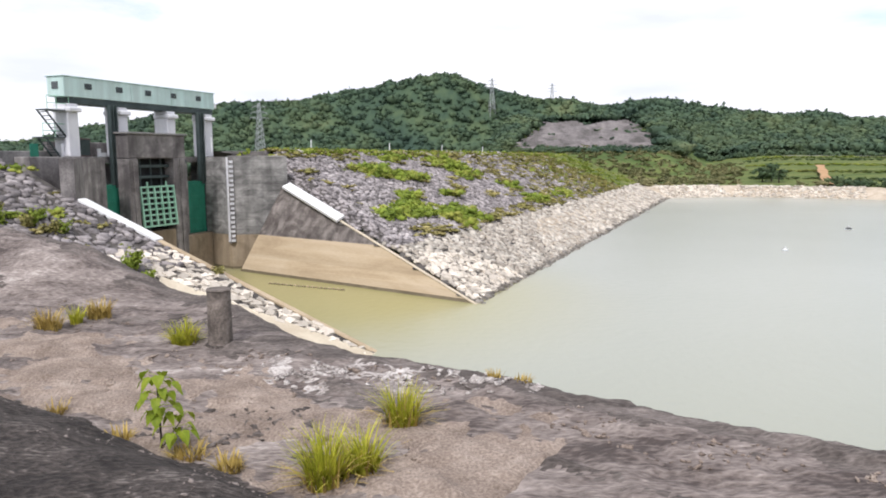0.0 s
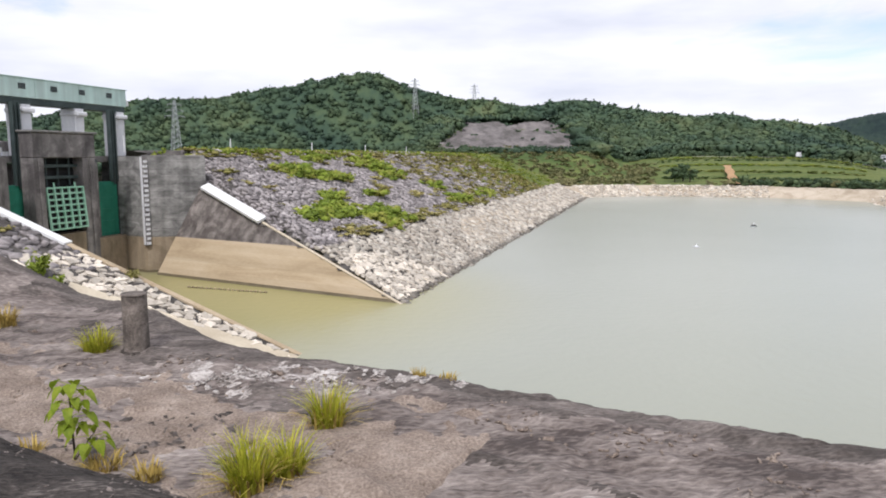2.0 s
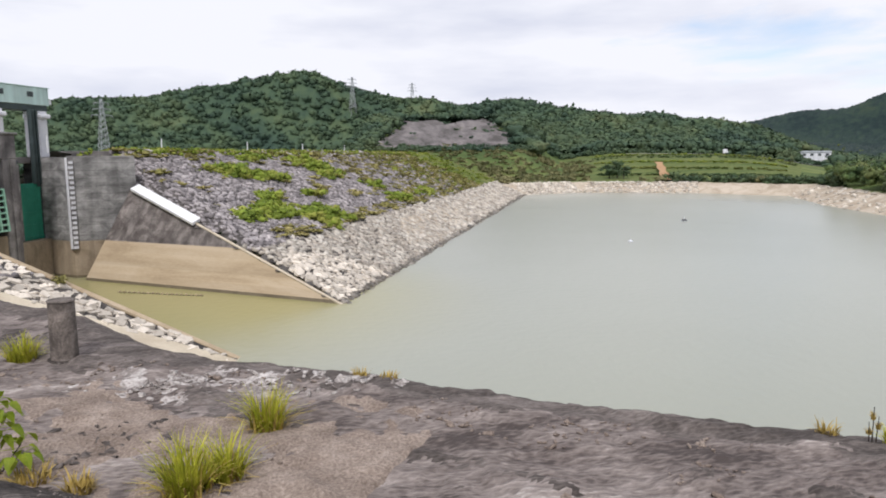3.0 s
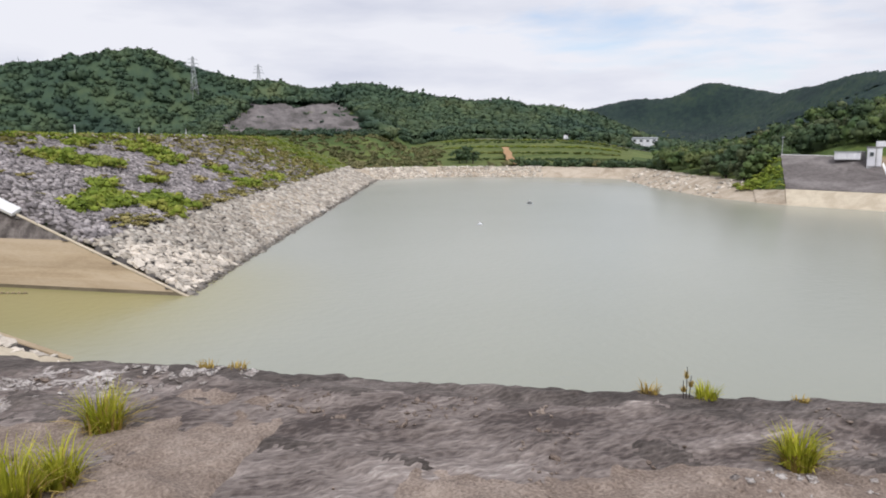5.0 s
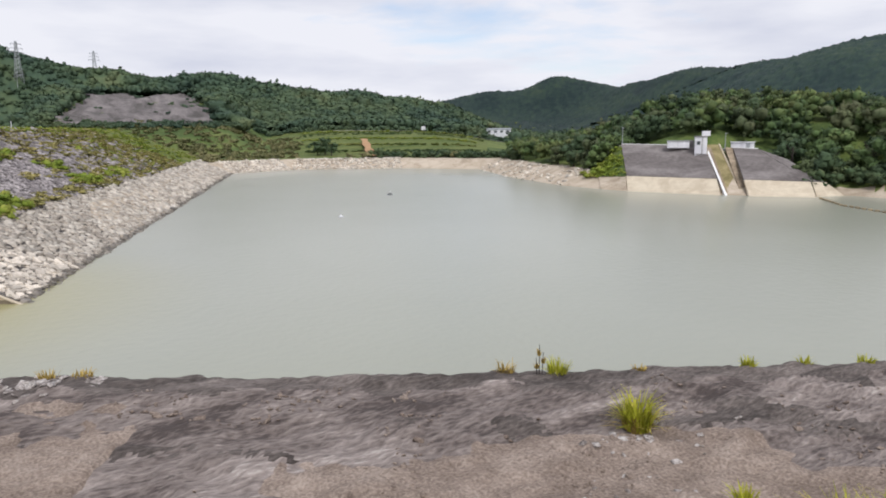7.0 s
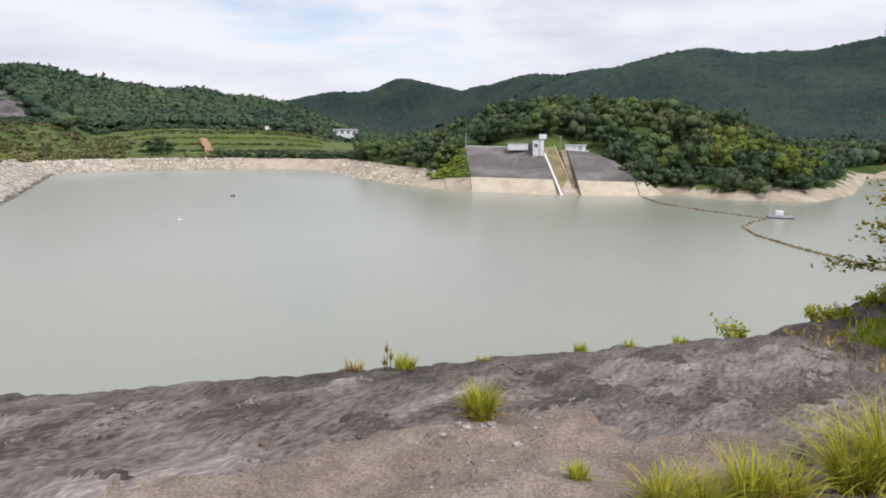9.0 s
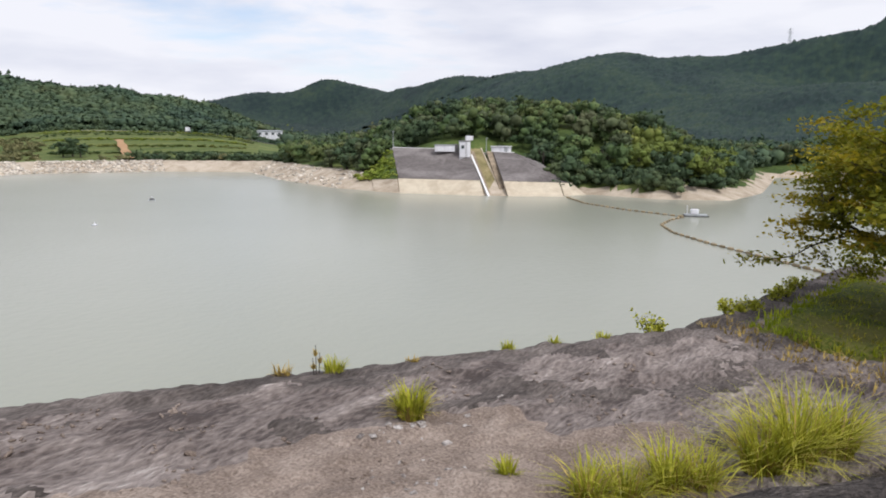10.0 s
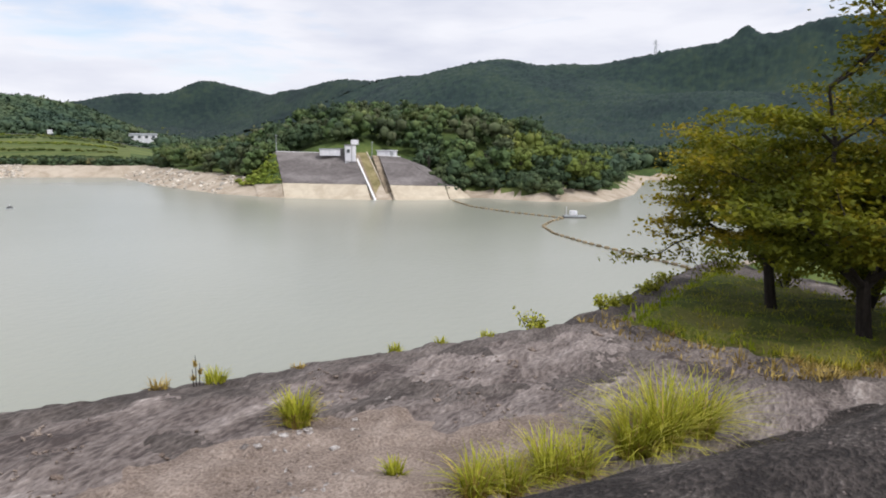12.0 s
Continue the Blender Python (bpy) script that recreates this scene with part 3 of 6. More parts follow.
add_material(shore, CRUMB, crumbling)
keep = (uu > -17) & (uu < 9) & (ww > 4.2) & (ww < 9)
lay = 0.03 * (1.0 - ((ww - 5.7 + 0.5 * waves(uu, uu * 0, 6, 8)) / np.where(uu > -3, 0.95, 1.3)) ** 2) + 0.03 * waves(uu * 0.6, ww, 2.4, 4) + 0.016 * waves(bx, by, 0.7, 6) + 0.010 * waves(bx, by, 0.33, 7) - np.where(uu > -3, 0.024, 0.008)
pool = 1 - ((uu - 1.9) / 3.3) ** 2 - ((ww - 5.1) / 1.75) ** 2 + 0.30 * waves(uu * 0.7, ww, 1.9, 77) + 0.10 * waves(uu, ww, 0.5, 78)
lay = np.where(uu > -3, np.clip(0.07 * pool, -0.06, 0.012) + 0.004 * waves(bx, by, 0.5, 79), lay)
silt = sheet("silt_layer", bx, by, bank(bx, by) + np.maximum(lay, -0.05), DIRT, keep)
add_material(silt, CRUMB, crumbling)
tagged(silt, "pale dry silt lying on the bench", "silt", kind="stuff")

# The embankments
dl, du = np.meshgrid(np.arange(-2, 140, 0.8), np.arange(-4, 46, 0.8), indexing="ij")
dx, dy = DAM0[0] + dl * DAM_ALONG[0] + du * DAM_UP[0], DAM0[1] + dl * DAM_ALONG[1] + du * DAM_UP[1]
beyond = (dx - 2.15) * 0.704 + (dy - 45.7) * 0.710 > -0.3
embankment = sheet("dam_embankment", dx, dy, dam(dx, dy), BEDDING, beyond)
add_material(embankment, SLOPEGRASS, lambda x, y, z: ((x - DAM0[0]) * DAM_ALONG[0] + (y - DAM0[1]) * DAM_ALONG[1] > 82 + 9 * waves(x, y, 13, 15) + 4 * waves(x, y, 4, 16)) & (z > 3.2))
tagged(embankment, "rockfill dam embankment with grey and pale riprap", "dam", kind="structure")
nl, nu = np.meshgrid(np.arange(-30, 16, 0.8), np.arange(-4, 44, 0.8), indexing="ij")
nx, ny = -3.5 + nl * DAM_ALONG[0] + nu * DAM_UP[0], 34.3 + nl * DAM_ALONG[1] + nu * DAM_UP[1]
this_side = (nx + 3.5) * 0.244 + (ny - 34.3) * 0.970 < 0.3
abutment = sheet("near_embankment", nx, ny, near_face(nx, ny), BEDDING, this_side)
tagged(abutment, "rockfill embankment slope beside the spillway", "dam", kind="structure")


# ---- riprap ----
ROCKS = [rock_shape(rnd) for _ in range(10)]
ROCK_MESHES = {}
for tag, mat in (("pale", PALESTONE), ("grey", GREYSTONE)):
    for i, (v, f) in enumerate(ROCKS):
        me = bpy.data.meshes.new("stone_" + tag)
        me.from_pydata([tuple(p) for p in v], [], [tuple(int(k) for k in q) for q in f])
        me.materials.append(mat)
        ROCK_MESHES[tag, i] = me


def slope_spots(origin, lo, hi, up_lo, up_hi, step, surface, test=None):
    """Jittered places on a slope, between two stretches along it and up it."""
    a, b2 = np.meshgrid(np.arange(lo, hi, step), np.arange(up_lo, up_hi, step * 0.85), indexing="ij")
    a = a.ravel() + rnd.uniform(-0.42, 0.42, a.size) * step
    b2 = b2.ravel() + rnd.uniform(-0.42, 0.42, b2.size) * step
    x = origin[0] + a * DAM_ALONG[0] + b2 * DAM_UP[0]
    y = origin[1] + a * DAM_ALONG[1] + b2 * DAM_UP[1]
    z = surface(x, y)
    ok = np.ones(x.shape, bool) if test is None else test(x, y, z)
    return np.stack([x, y, z], 1)[ok]


level = Vector((*DAM_ALONG, 0))
rise_way = Vector((*DAM_UP, 0.42)).normalized()
SLOPE = Matrix((level, rise_way, level.cross(rise_way))).transposed()


def pave(spots, sizes):
    """Stones laid flat on the slope, roughly in courses along it."""
    V, F, base = [], [], 0
    for p, s in zip(spots, sizes):
        v, f = ROCKS[rnd.integers(len(ROCKS))]
        m = SLOPE @ Euler((rnd.normal(0, 0.14), rnd.normal(0, 0.14), rnd.normal(0, 0.7))).to_matrix()
        V.append((v * np.array([1.0, rnd.uniform(0.75, 1.2), rnd.uniform(0.7, 1.25)]) * s) @ np.array(m).T + p)
        F.append(f + base)
        base += len(v)
    return np.concatenate(V), np.concatenate(F)


def stones(tag, mat, spots, size, parent, name, label, singles=0, middle=None):
    """Stones over a slope: the ones round a middle are parts of their own, the rest one heap, wet ones by themselves."""
    wet = spots[:, 2] < 0.1
    if wet.any():
        v, f = pave(spots[wet], size * rnd.uniform(0.6, 1.35, int(wet.sum())))
        heap = soup("wet_riprap", v, f, WETSTONE)
        heap.parent = parent
        tagged(heap, "dark wet stones at the water's edge", kind="stuff")
        spots = spots[~wet]
    single = np.zeros(len(spots), bool)
    if singles:
        near = np.argsort(np.hypot(spots[:, 0] - middle[0], spots[:, 1] - middle[1]))[:singles]
        single[near] = True
        for p in spots[near]:
            ob = new("stone", ROCK_MESHES[tag, int(rnd.integers(len(ROCKS)))])
            s = size * rnd.uniform(0.65, 1.35)
            basis = SLOPE @ Euler((rnd.normal(0, 0.12), rnd.normal(0, 0.12), rnd.normal(0, 0.6))).to_matrix()
            ob.matrix_world = Matrix.LocRotScale(Vector(p), basis.to_quaternion(), (s, s, s * rnd.uniform(0.8, 1.2)))
            ob.parent = parent
    rest = spots[~single]
    if not len(rest):
        return
    v, f = pave(rest, size * rnd.uniform(0.6, 1.35, len(rest)))
    heap = soup(name, v, f, mat)
    heap.parent = parent
    tagged(heap, label, kind="stuff")


wall_side = lambda x, y: (x - 2.15) * 0.704 + (y - 45.7) * 0.710 > 0.35
HIGH_WATER = 3.0
pale_near = slope_spots(DAM0, 0, 46, -0.6, 9, 0.45, dam, lambda x, y, z: wall_side(x, y) & (z < HIGH_WATER + rnd.uniform(-0.15, 0.2, z.shape)))
pale_far = slope_spots(DAM0, 46, 136, -0.6, 9, 0.68, dam, lambda x, y, z: z < HIGH_WATER + rnd.uniform(-0.2, 0.2, z.shape))
stones("pale", PALESTONE, pale_near, 0.53, embankment, "pale_riprap", "pale sun-bleached quarry stones", 280, (4.5, 50))
stones("pale", PALESTONE, pale_far, 0.78, embankment, "pale_riprap", "pale sun-bleached quarry stones")
grey_near = slope_spots(DAM0, 0, 56, 6, 26.5, 0.42, dam, lambda x, y, z: wall_side(x, y) & (z >= HIGH_WATER))
grey_far = slope_spots(DAM0, 56, 112, 6, 26.5, 0.8, dam, lambda x, y, z: z >= HIGH_WATER)
grey_far = grey_far[rnd.uniform(0, 1, len(grey_far)) < 1.15 - smoothstep((grey_far[:, :2] - DAM0) @ DAM_ALONG, 62, 106)]
stones("grey", GREYSTONE, grey_near, 0.43, embankment, "grey_riprap", "weathered purple-grey quarry stones")
stones("grey", GREYSTONE, grey_far, 0.85, embankment, "grey_riprap", "weathered purple-grey quarry stones")
NEAR0 = np.array([-3.5, 34.3])
our_side = lambda x, y: (x + 3.5) * 0.244 + (y - 34.3) * 0.970 < -0.35
low_near = slope_spots(NEAR0, -20, 12, -1, 14, 0.44, near_face, lambda x, y, z: our_side(x, y) & (z < 5.0) & (z > -0.3) & ((x + 3.5) * 0.244 + (y - 34.3) * 0.970 > -0.7 - 0.7 * np.maximum(z, 0)))
high_near = slope_spots(NEAR0, -26, 16, 6, 28, 0.46, near_face, lambda x, y, z: our_side(x, y) & (z >= 4.2))
stones("pale", PALESTONE, low_near, 0.5, abutment, "pale_riprap", "pale quarry stones beside the channel", 150, (-8, 33))
stones("grey", GREYSTONE, high_near, 0.47, abutment, "grey_riprap", "dark weathered quarry stones")
# the lake's far rim
rim = []
for (ax, ay), (bx2, by2), k, step in (((52.5, 165), (70, 170), 800, 0), ((70, 170), (95, 158), 620, 0), ((93.5, 113), (86.2, 90), 90, 0), ((107, 141), (93.5, 113), 80, 0)):
    t, o = rnd.uniform(0, 1, k), rnd.uniform(-0.5, 6.5, k)
    L = math.hypot(bx2 - ax, by2 - ay)
    nxx, nyy = -(by2 - ay) / L, (bx2 - ax) / L
    x, y = ax + t * (bx2 - ax) + nxx * o, ay + t * (by2 - ay) + nyy * o
    rim.append(np.stack([x, y, ground(x, y)], 1))
rim = np.concatenate(rim)
v, f = scatter(ROCKS, rim, rnd.uniform(0.35, 1.0, len(rim)), rnd, (0.6, 1.1), tilt=0.3)
tagged(soup("shore_stones", v, f, PALESTONE), "pale stones strewn along the far shore", "stones", kind="stuff")

# ---- the spillway walls ----
GATE = Matrix(((0.3747, -0.9271, 0, -26.54), (0.9271, 0.3747, 0, 50.3), (0, 0, 1, 0), (0, 0, 0, 1)))


def at_gate(s, q, z=0.0):
    """A place by metres along the gates, metres upstream and height."""
    return GATE @ Matrix.Translation((s, -q, z))


def walled(name, bm, mat, label, category="wall", stain=None, stain_mat=None, cuts=12):
    bmesh.ops.triangulate(bm, faces=[f for f in bm.faces if len(f.verts) > 4])
    if stain is not None:
        for z in (0.2, stain):
            bmesh.ops.bisect_plane(bm, geom=list(bm.verts) + list(bm.edges) + list(bm.faces), plane_co=(0, 0, z), plane_no=(0, 0, 1))
    ob = part(name, bm, mat)
    if stain is not None:
        add_material(ob, stain_mat, lambda x, y, z: z < stain)
        add_material(ob, WETSILT, lambda x, y, z: z < 0.2)
    return tagged(ob, label, category, kind="structure")


A, TIP, R1 = Vector((-17.42, 59.7, 0)), Vector((2.15, 45.72, 0)), Vector((-14.0, 61.9, 7.25))
down = Vector((-0.28, -0.38, -1.0)) * 3.0
bm = bmesh.new()
quad = [A + down, TIP + down + Vector((2.2, -1.6, 0)), TIP, R1, A + Vector((0.0, 0.0, 0.0))]
back_off = Vector((0.45, 0.6, -0.25))
lo = [bm.verts.new(p) for p in quad]
hi = [bm.verts.new(p + back_off) for p in quad]
bm.faces.new(lo)
bm.faces.new(hi[::-1])
for i in range(5):
    bm.faces.new((lo[i], hi[i], hi[(i + 1) % 5], lo[(i + 1) % 5]))
bmesh.ops.recalc_face_normals(bm, faces=bm.faces)
walled("guide_wall", bm, GUIDECONC, "inclined concrete guide wall, silt-stained below the high-water line", stain=3.05, stain_mat=SILT)


def coping(name, p, q, width, thick, mat, label, across):
    """A slab laid along a sloping wall top."""
    p, q, across = Vector(p), Vector(q), Vector(across).normalized()
    up = (q - p).cross(across).normalized()
    up = up if up.z > 0 else -up
    bm = bmesh.new()
    ring = [bm.verts.new(e + across * a + up * h) for e in (p, q) for a, h in ((-width / 2, -0.1), (width / 2, -0.1), (width / 2, thick), (-width / 2, thick))]
    for f in ((0, 1, 2, 3), (7, 6, 5, 4), (0, 4, 5, 1), (1, 5, 6, 2), (2, 6, 7, 3), (3, 7, 4, 0)):
        bm.faces.new([ring[i] for i in f])
    bmesh.ops.recalc_face_normals(bm, faces=bm.faces)
    bmesh.ops.bevel(bm, geom=list(bm.edges), offset=0.03, segments=1, affect="EDGES")
    return tagged(part(name, bm, mat), label, "coping", kind="structure")


along = TIP - R1
coping("coping", R1 + along * 0.02 + Vector((0, 0, 0.1)), R1 + along * 0.36 + Vector((0, 0, 0.1)), 0.95, 0.16, WHITECONC, "new white concrete coping on the guide wall", (0.6, 0.75, 0.35))
coping("coping", R1 + along * 0.36, TIP + along * 0.04, 0.2, 0.02, APRON, "worn pale concrete edge of the guide wall", (0.6, 0.75, 0.2))
L1, LEND = Vector((-19.4, 38.3, 7.2)), Vector((-3.5, 34.3, 0.0))
la = LEND - L1
bm = prism([(L1.x, L1.y), (LEND.x + 4, LEND.y - 1.0), (LEND.x + 4.1, LEND.y - 0.6), (L1.x + 0.12, L1.y + 0.45)], -3.5, [7.1, -1.85, -1.85, 7.1])
walled("guide_wall", bm, CONCRETE, "concrete guide wall beside the near riprap", stain=3.0, stain_mat=SILTWALL)
coping("coping", L1 - la * 0.02, L1 + la * 0.27, 0.62, 0.14, WHITECONC, "new white concrete coping on the guide wall", (0.24, 0.97, 0))
coping("coping", L1 + la * 0.27, LEND + la * 0.1, 0.4, 0.06, SILT, "pale worn concrete edge of the guide wall", (0.24, 0.97, 0))
# pale apron between the bench and the stones
apron = [(-13.5, 33.2), (-12.0, 25.0), (-1.2, 26.0), (-3.2, 33.9)]
bm = prism(apron, -1, [float(near_face(np.array([x]), np.array([y]))[0]) + 0.12 for x, y in apron])
tagged(part("apron", bm, APRON), "pale concrete apron below the bench", "apron", kind="structure")


def wing(points, thick, z0, z1, name, label, mat, stain_mat):
    """A wall along gate coordinates."""
    pts = [(at_gate(s, q).translation.x, at_gate(s, q).translation.y) for s, q in points]
    outer = []
    for i, p in enumerate(pts):
        d = Vector(pts[min(i + 1, len(pts) - 1)]) - Vector(pts[max(i - 1, 0)])
        nn = Vector((-d.y, d.x)).normalized() * thick
        outer.append((p[0] - nn.x, p[1] - nn.y))
    return walled(name, prism(pts + outer[::-1], z0, z1), mat, label, stain=3.0, stain_mat=stain_mat)


wing([(13.95, -1.5), (13.75, 0.6), (12.93, 3.53), (15.6, 7.6)], -0.8, -3, 9.72, "wing_wall", "grey concrete wing wall with formwork marks, muddy at its foot", WINGCONC, SILTWALL)
wing([(12.86, 3.45), (15.6, 7.55)], -0.9, 9.725, 9.82, "trim", "pale cap of the wing wall", CONCRETE, CONCRETE)
wing([(-9.4, 10.4), (-2.0, 2.6), (1.1, 1.2), (1.15, -1.5)], 0.7, -3, 9.6, "wing_wall", "dark concrete wing wall beside the near gate", DARKCONC, SILTWALL)


def gate_box(name, lo, hi, mat, label, category, bevel=0.04):
    bm = boxes(((lo[0], -hi[1], lo[2]), (hi[0], -lo[1], hi[2])), bevel=bevel)
    bm.transform(GATE)
    return tagged(part(name, bm, mat), label, category, kind="structure")


gate_box("gate_sill", (0.5, -2.5, -3), (14.0, 0.9, 3.1), SILTWALL, "silt-covered concrete sill under the gates", "sill")
gate_box("gate_deck", (-3, -4.6, 9.25), (16.5, -0.35, 9.75), DARKCONC, "dark concrete deck over the gates", "deck")
gate_box("parapet", (-45, -1.6, 8.6), (0.2, -1.2, 10.15), CONCRETE, "concrete parapet along the dam crest", "wall")
gate_box("abutment_wall", (-3.2, -2.2, 4), (1.3, 0.2, 9.74), DARKCONC, "weathered concrete abutment beside the gates", "wall")
gate_box("gate_pier", (4.3, -2.5, -3), (5.0, 0.4, 9.2), DARKCONC, "dark concrete pier between the gates", "pier")
gate_box("gate_pier", (10.2, -2.5, -3), (11.4, 0.4, 9.2), DARKCONC, "dark concrete pier between the gates", "pier")
# The wall's black colour paints in the shade behind the closed gates.
gate_box("back_wall", (1.2, -3.0, 3), (14.0, -2.5, 9.2), BLACK, "wall behind the gates, coloured black for shade", "wall")

# ---- gates and hoist ----
for s0, s1 in ((1.2, 4.25), (11.45, 13.8)):
    g = empty("sluice_gate", at_gate((s0 + s1) / 2, 0.05, 3.1), "green painted steel sluice gate, closed", "gate", "sluice gates")
    w = (s1 - s0) / 2
    part("leaf", boxes(((-w, -0.05, 0), (w, 0.2, 4.55)), bevel=0.03), GREEN, g)
    for k in range(5):
        part("beam", boxes(((-w, -0.12, 0.2 + k * 0.98), (w, -0.053, 0.32 + k * 0.98))), GREEN, g)
    for e in (-1, 1):
        part("guide_rail", boxes(((e * (w + 0.02) - 0.07, -0.16, 0), (e * (w + 0.02) + 0.07, 0.1, 6.4))), DARKSTEEL, g, "dark steel guide rail")
for s in (3.95, 13.45):
    g = empty("hoist_guide", at_gate(s, 0.25, 7.6), "tall dark steel hoist guide", "hoist guide", "hoist guides")
    part("channel", boxes(((-0.34, -0.1, 0), (-0.22, 0.25, 6.0)), ((0.22, -0.1, 0), (0.34, 0.25, 6.0)), ((-0.22, 0.1, 0), (0.22, 0.2, 6.0))), DARKSTEEL, g)
    part("stem", rod(bmesh.new(), (0, 0, -0.2), (0, 0, 6.0), 0.09), DARKSTEEL, g)

pier = empty("rack_tower", at_gate(3.2, 1.5, 0), "blackened concrete tower holding the intake rack", "tower")
for a, b2, nm in ((0.75, 1.75, "leg"), (5.45, 6.8, "leg")):
    part(nm, boxes(((a, 0, -3), (b2, 1.2, 9.6)), bevel=0.06), DARKCONC, pier)
part("lintel", boxes(((0.75, 0, 9.62), (6.8, 1.2, 11.45)), bevel=0.06), DARKCONC, pier)
part("cap", boxes(((0.6, -0.15, 11.45), (6.95, 1.35, 11.6)), bevel=0.03), CONCRETE, pier, "worn grey cap")
for a in (1.15, 6.05):
    part("groove", boxes(((a, -0.12, -2), (a + 0.28, -0.004, 9.6)), bevel=0.02), DARKCONC, pier)
# Back of the tower opening, black so that its colour gives the shade.
part("back_panel", boxes(((1.75, 1.0, -3), (5.45, 1.15, 9.6))), BLACK, pier, "back of the recess, coloured black for shade")
part("sill", boxes(((1.75, 0.1, -3), (5.45, 0.95, 3.9)), bevel=0.05), SILTWALL, pier, "silt-covered sill")
for z in (8.05, 8.9):
    part("beam", boxes(((1.75, 0.55, z), (5.45, 0.85, z + 0.22))), DARKSTEEL, pier, "dark steel cross beam")
for x in (2.5, 3.6, 4.7):
    part("pipe", rod(bmesh.new(), (x, 0.7, 7.4), (x, 0.7, 9.6), 0.07), DARKSTEEL, pier)
rack = empty("trash_rack", at_gate(5.0, 1.62, 4.25) @ pose(0, 0, 0, -5), "pale green steel grid rack before the intake", "rack")
for k in range(8):
    part("rib", boxes(((0, -0.08, k * 0.44), (3.6, 0.04, k * 0.44 + 0.13)), bevel=0.01), RACK, rack)
for k in range(6):
    part("upright", boxes(((k * 0.7, -0.12, 0), (k * 0.7 + 0.12, 0.06, 3.2)), bevel=0.01), RACK, rack)
for x in (0.75, 2.75):
    part("lifting_lug", boxes(((x, -0.06, 3.2), (x + 0.14, 0.02, 3.55)), bevel=0.02), RACK, rack)
# Added black sheet: its colour is the shade between the rack's bars.
part("shade_sheet", boxes(((0.05, 0.1, 0.02), (3.55, 0.16, 3.15))), BLACK, rack, "black sheet that stands in for shade behind the grid")

house = empty("hoist_house", at_gate(0, 0, 13.5), "long pale green hoist house carried on white columns", "hoist house")
part("body", boxes(((0, 0, 0.46), (15.64, 1.6, 1.86)), bevel=0.03), PALEGREEN, house)
part("roof", boxes(((-0.08, -0.08, 1.86), (15.72, 1.68, 1.93)), bevel=0.02), PALEGREEN, house)
part("floor_beam", boxes(((0.5, 0.08, 0.0), (15.5, 1.52, 0.46)), bevel=0.02), DARKSTEEL, house, "dark steel floor beam")
for s in (0.05, 6.05, 10.3, 15.5):
    part("seam", boxes(((s, -0.03, 0.46), (s + 0.06, -0.002, 1.86))), PALEGREEN, house)
for s in (2.07, 4.91, 7.81, 10.6, 13.6):
    wnd = part("window", boxes(((s - 0.3, -0.04, 1.08), (s + 0.3, -0.002, 1.13)), ((s - 0.3, -0.04, 1.44), (s + 0.3, -0.002, 1.49)), ((s - 0.3, -0.04, 1.13), (s - 0.25, -0.002, 1.44)), ((s + 0.25, -0.04, 1.13), (s + 0.3, -0.002, 1.44)), ((s - 0.02, -0.04, 1.13), (s + 0.02, -0.002, 1.44))), DARKSTEEL, house)
    for x in (s - 0.25, s + 0.02):
        part("pane", boxes(((x, -0.02, 1.13), (x + 0.23, -0.004, 1.44))), GLASS, wnd)
wnd = part("window", boxes(((-0.04, 0.5, 1.0), (-0.002, 1.1, 1.5))), GLASS, house)
part("end_box", boxes(((15.64, 0.3, 0.6), (16.3, 0.9, 1.0)), bevel=0.03), PAINT, house, "small grey-white cable box")


def column():
    c = empty("hoist_column", Matrix(), "white painted concrete column with a corbel under the hoist house", "column", "hoist columns")
    part("shaft", boxes(((-0.46, 0.0, 0), (0.46, 1.45, 3.75)), bevel=0.05), PAINT, c)
    bm = boxes(((-0.55, -0.32, 3.15), (0.55, 1.5, 3.5)), bevel=0.08)
    part("corbel", bm, PAINT, c)
    part("base", boxes(((-0.56, -0.1, -0.3), (0.56, 1.55, 0.0)), bevel=0.04), DARKCONC, c, "dark concrete plinth")
    return c


first = column()
first.matrix_world = at_gate(0.68, -0.05, 9.75)
for s in (5.2, 10.3, 14.9):
    copy_thing(first, at_gate(s, -0.05, 9.75))

stair = empty("access_stair", at_gate(-1.35, -0.2, 9.75), "green and grey steel stair up to the hoist house", "stair")
for k, (z, y0) in enumerate(((1.3, 0.2), (3.2, -0.1))):
    part("landing", boxes(((-0.2 + 0.2 * k, y0, z), (1.9, y0 + 1.1, z + 0.08))), DARKSTEEL, stair)
    for x in (-0.15 + 0.2 * k, 0.8, 1.8):
        part("rail_post", rod(bmesh.new(), (x, y0 + 0.03, z), (x, y0 + 0.03, z + 1.0), 0.025, sides=6), RACK, stair)
    for h in (0.5, 1.0):
        part("handrail", rod(bmesh.new(), (-0.15 + 0.2 * k, y0 + 0.03, z + h), (1.85, y0 + 0.03, z + h), 0.025, sides=6), RACK, stair)
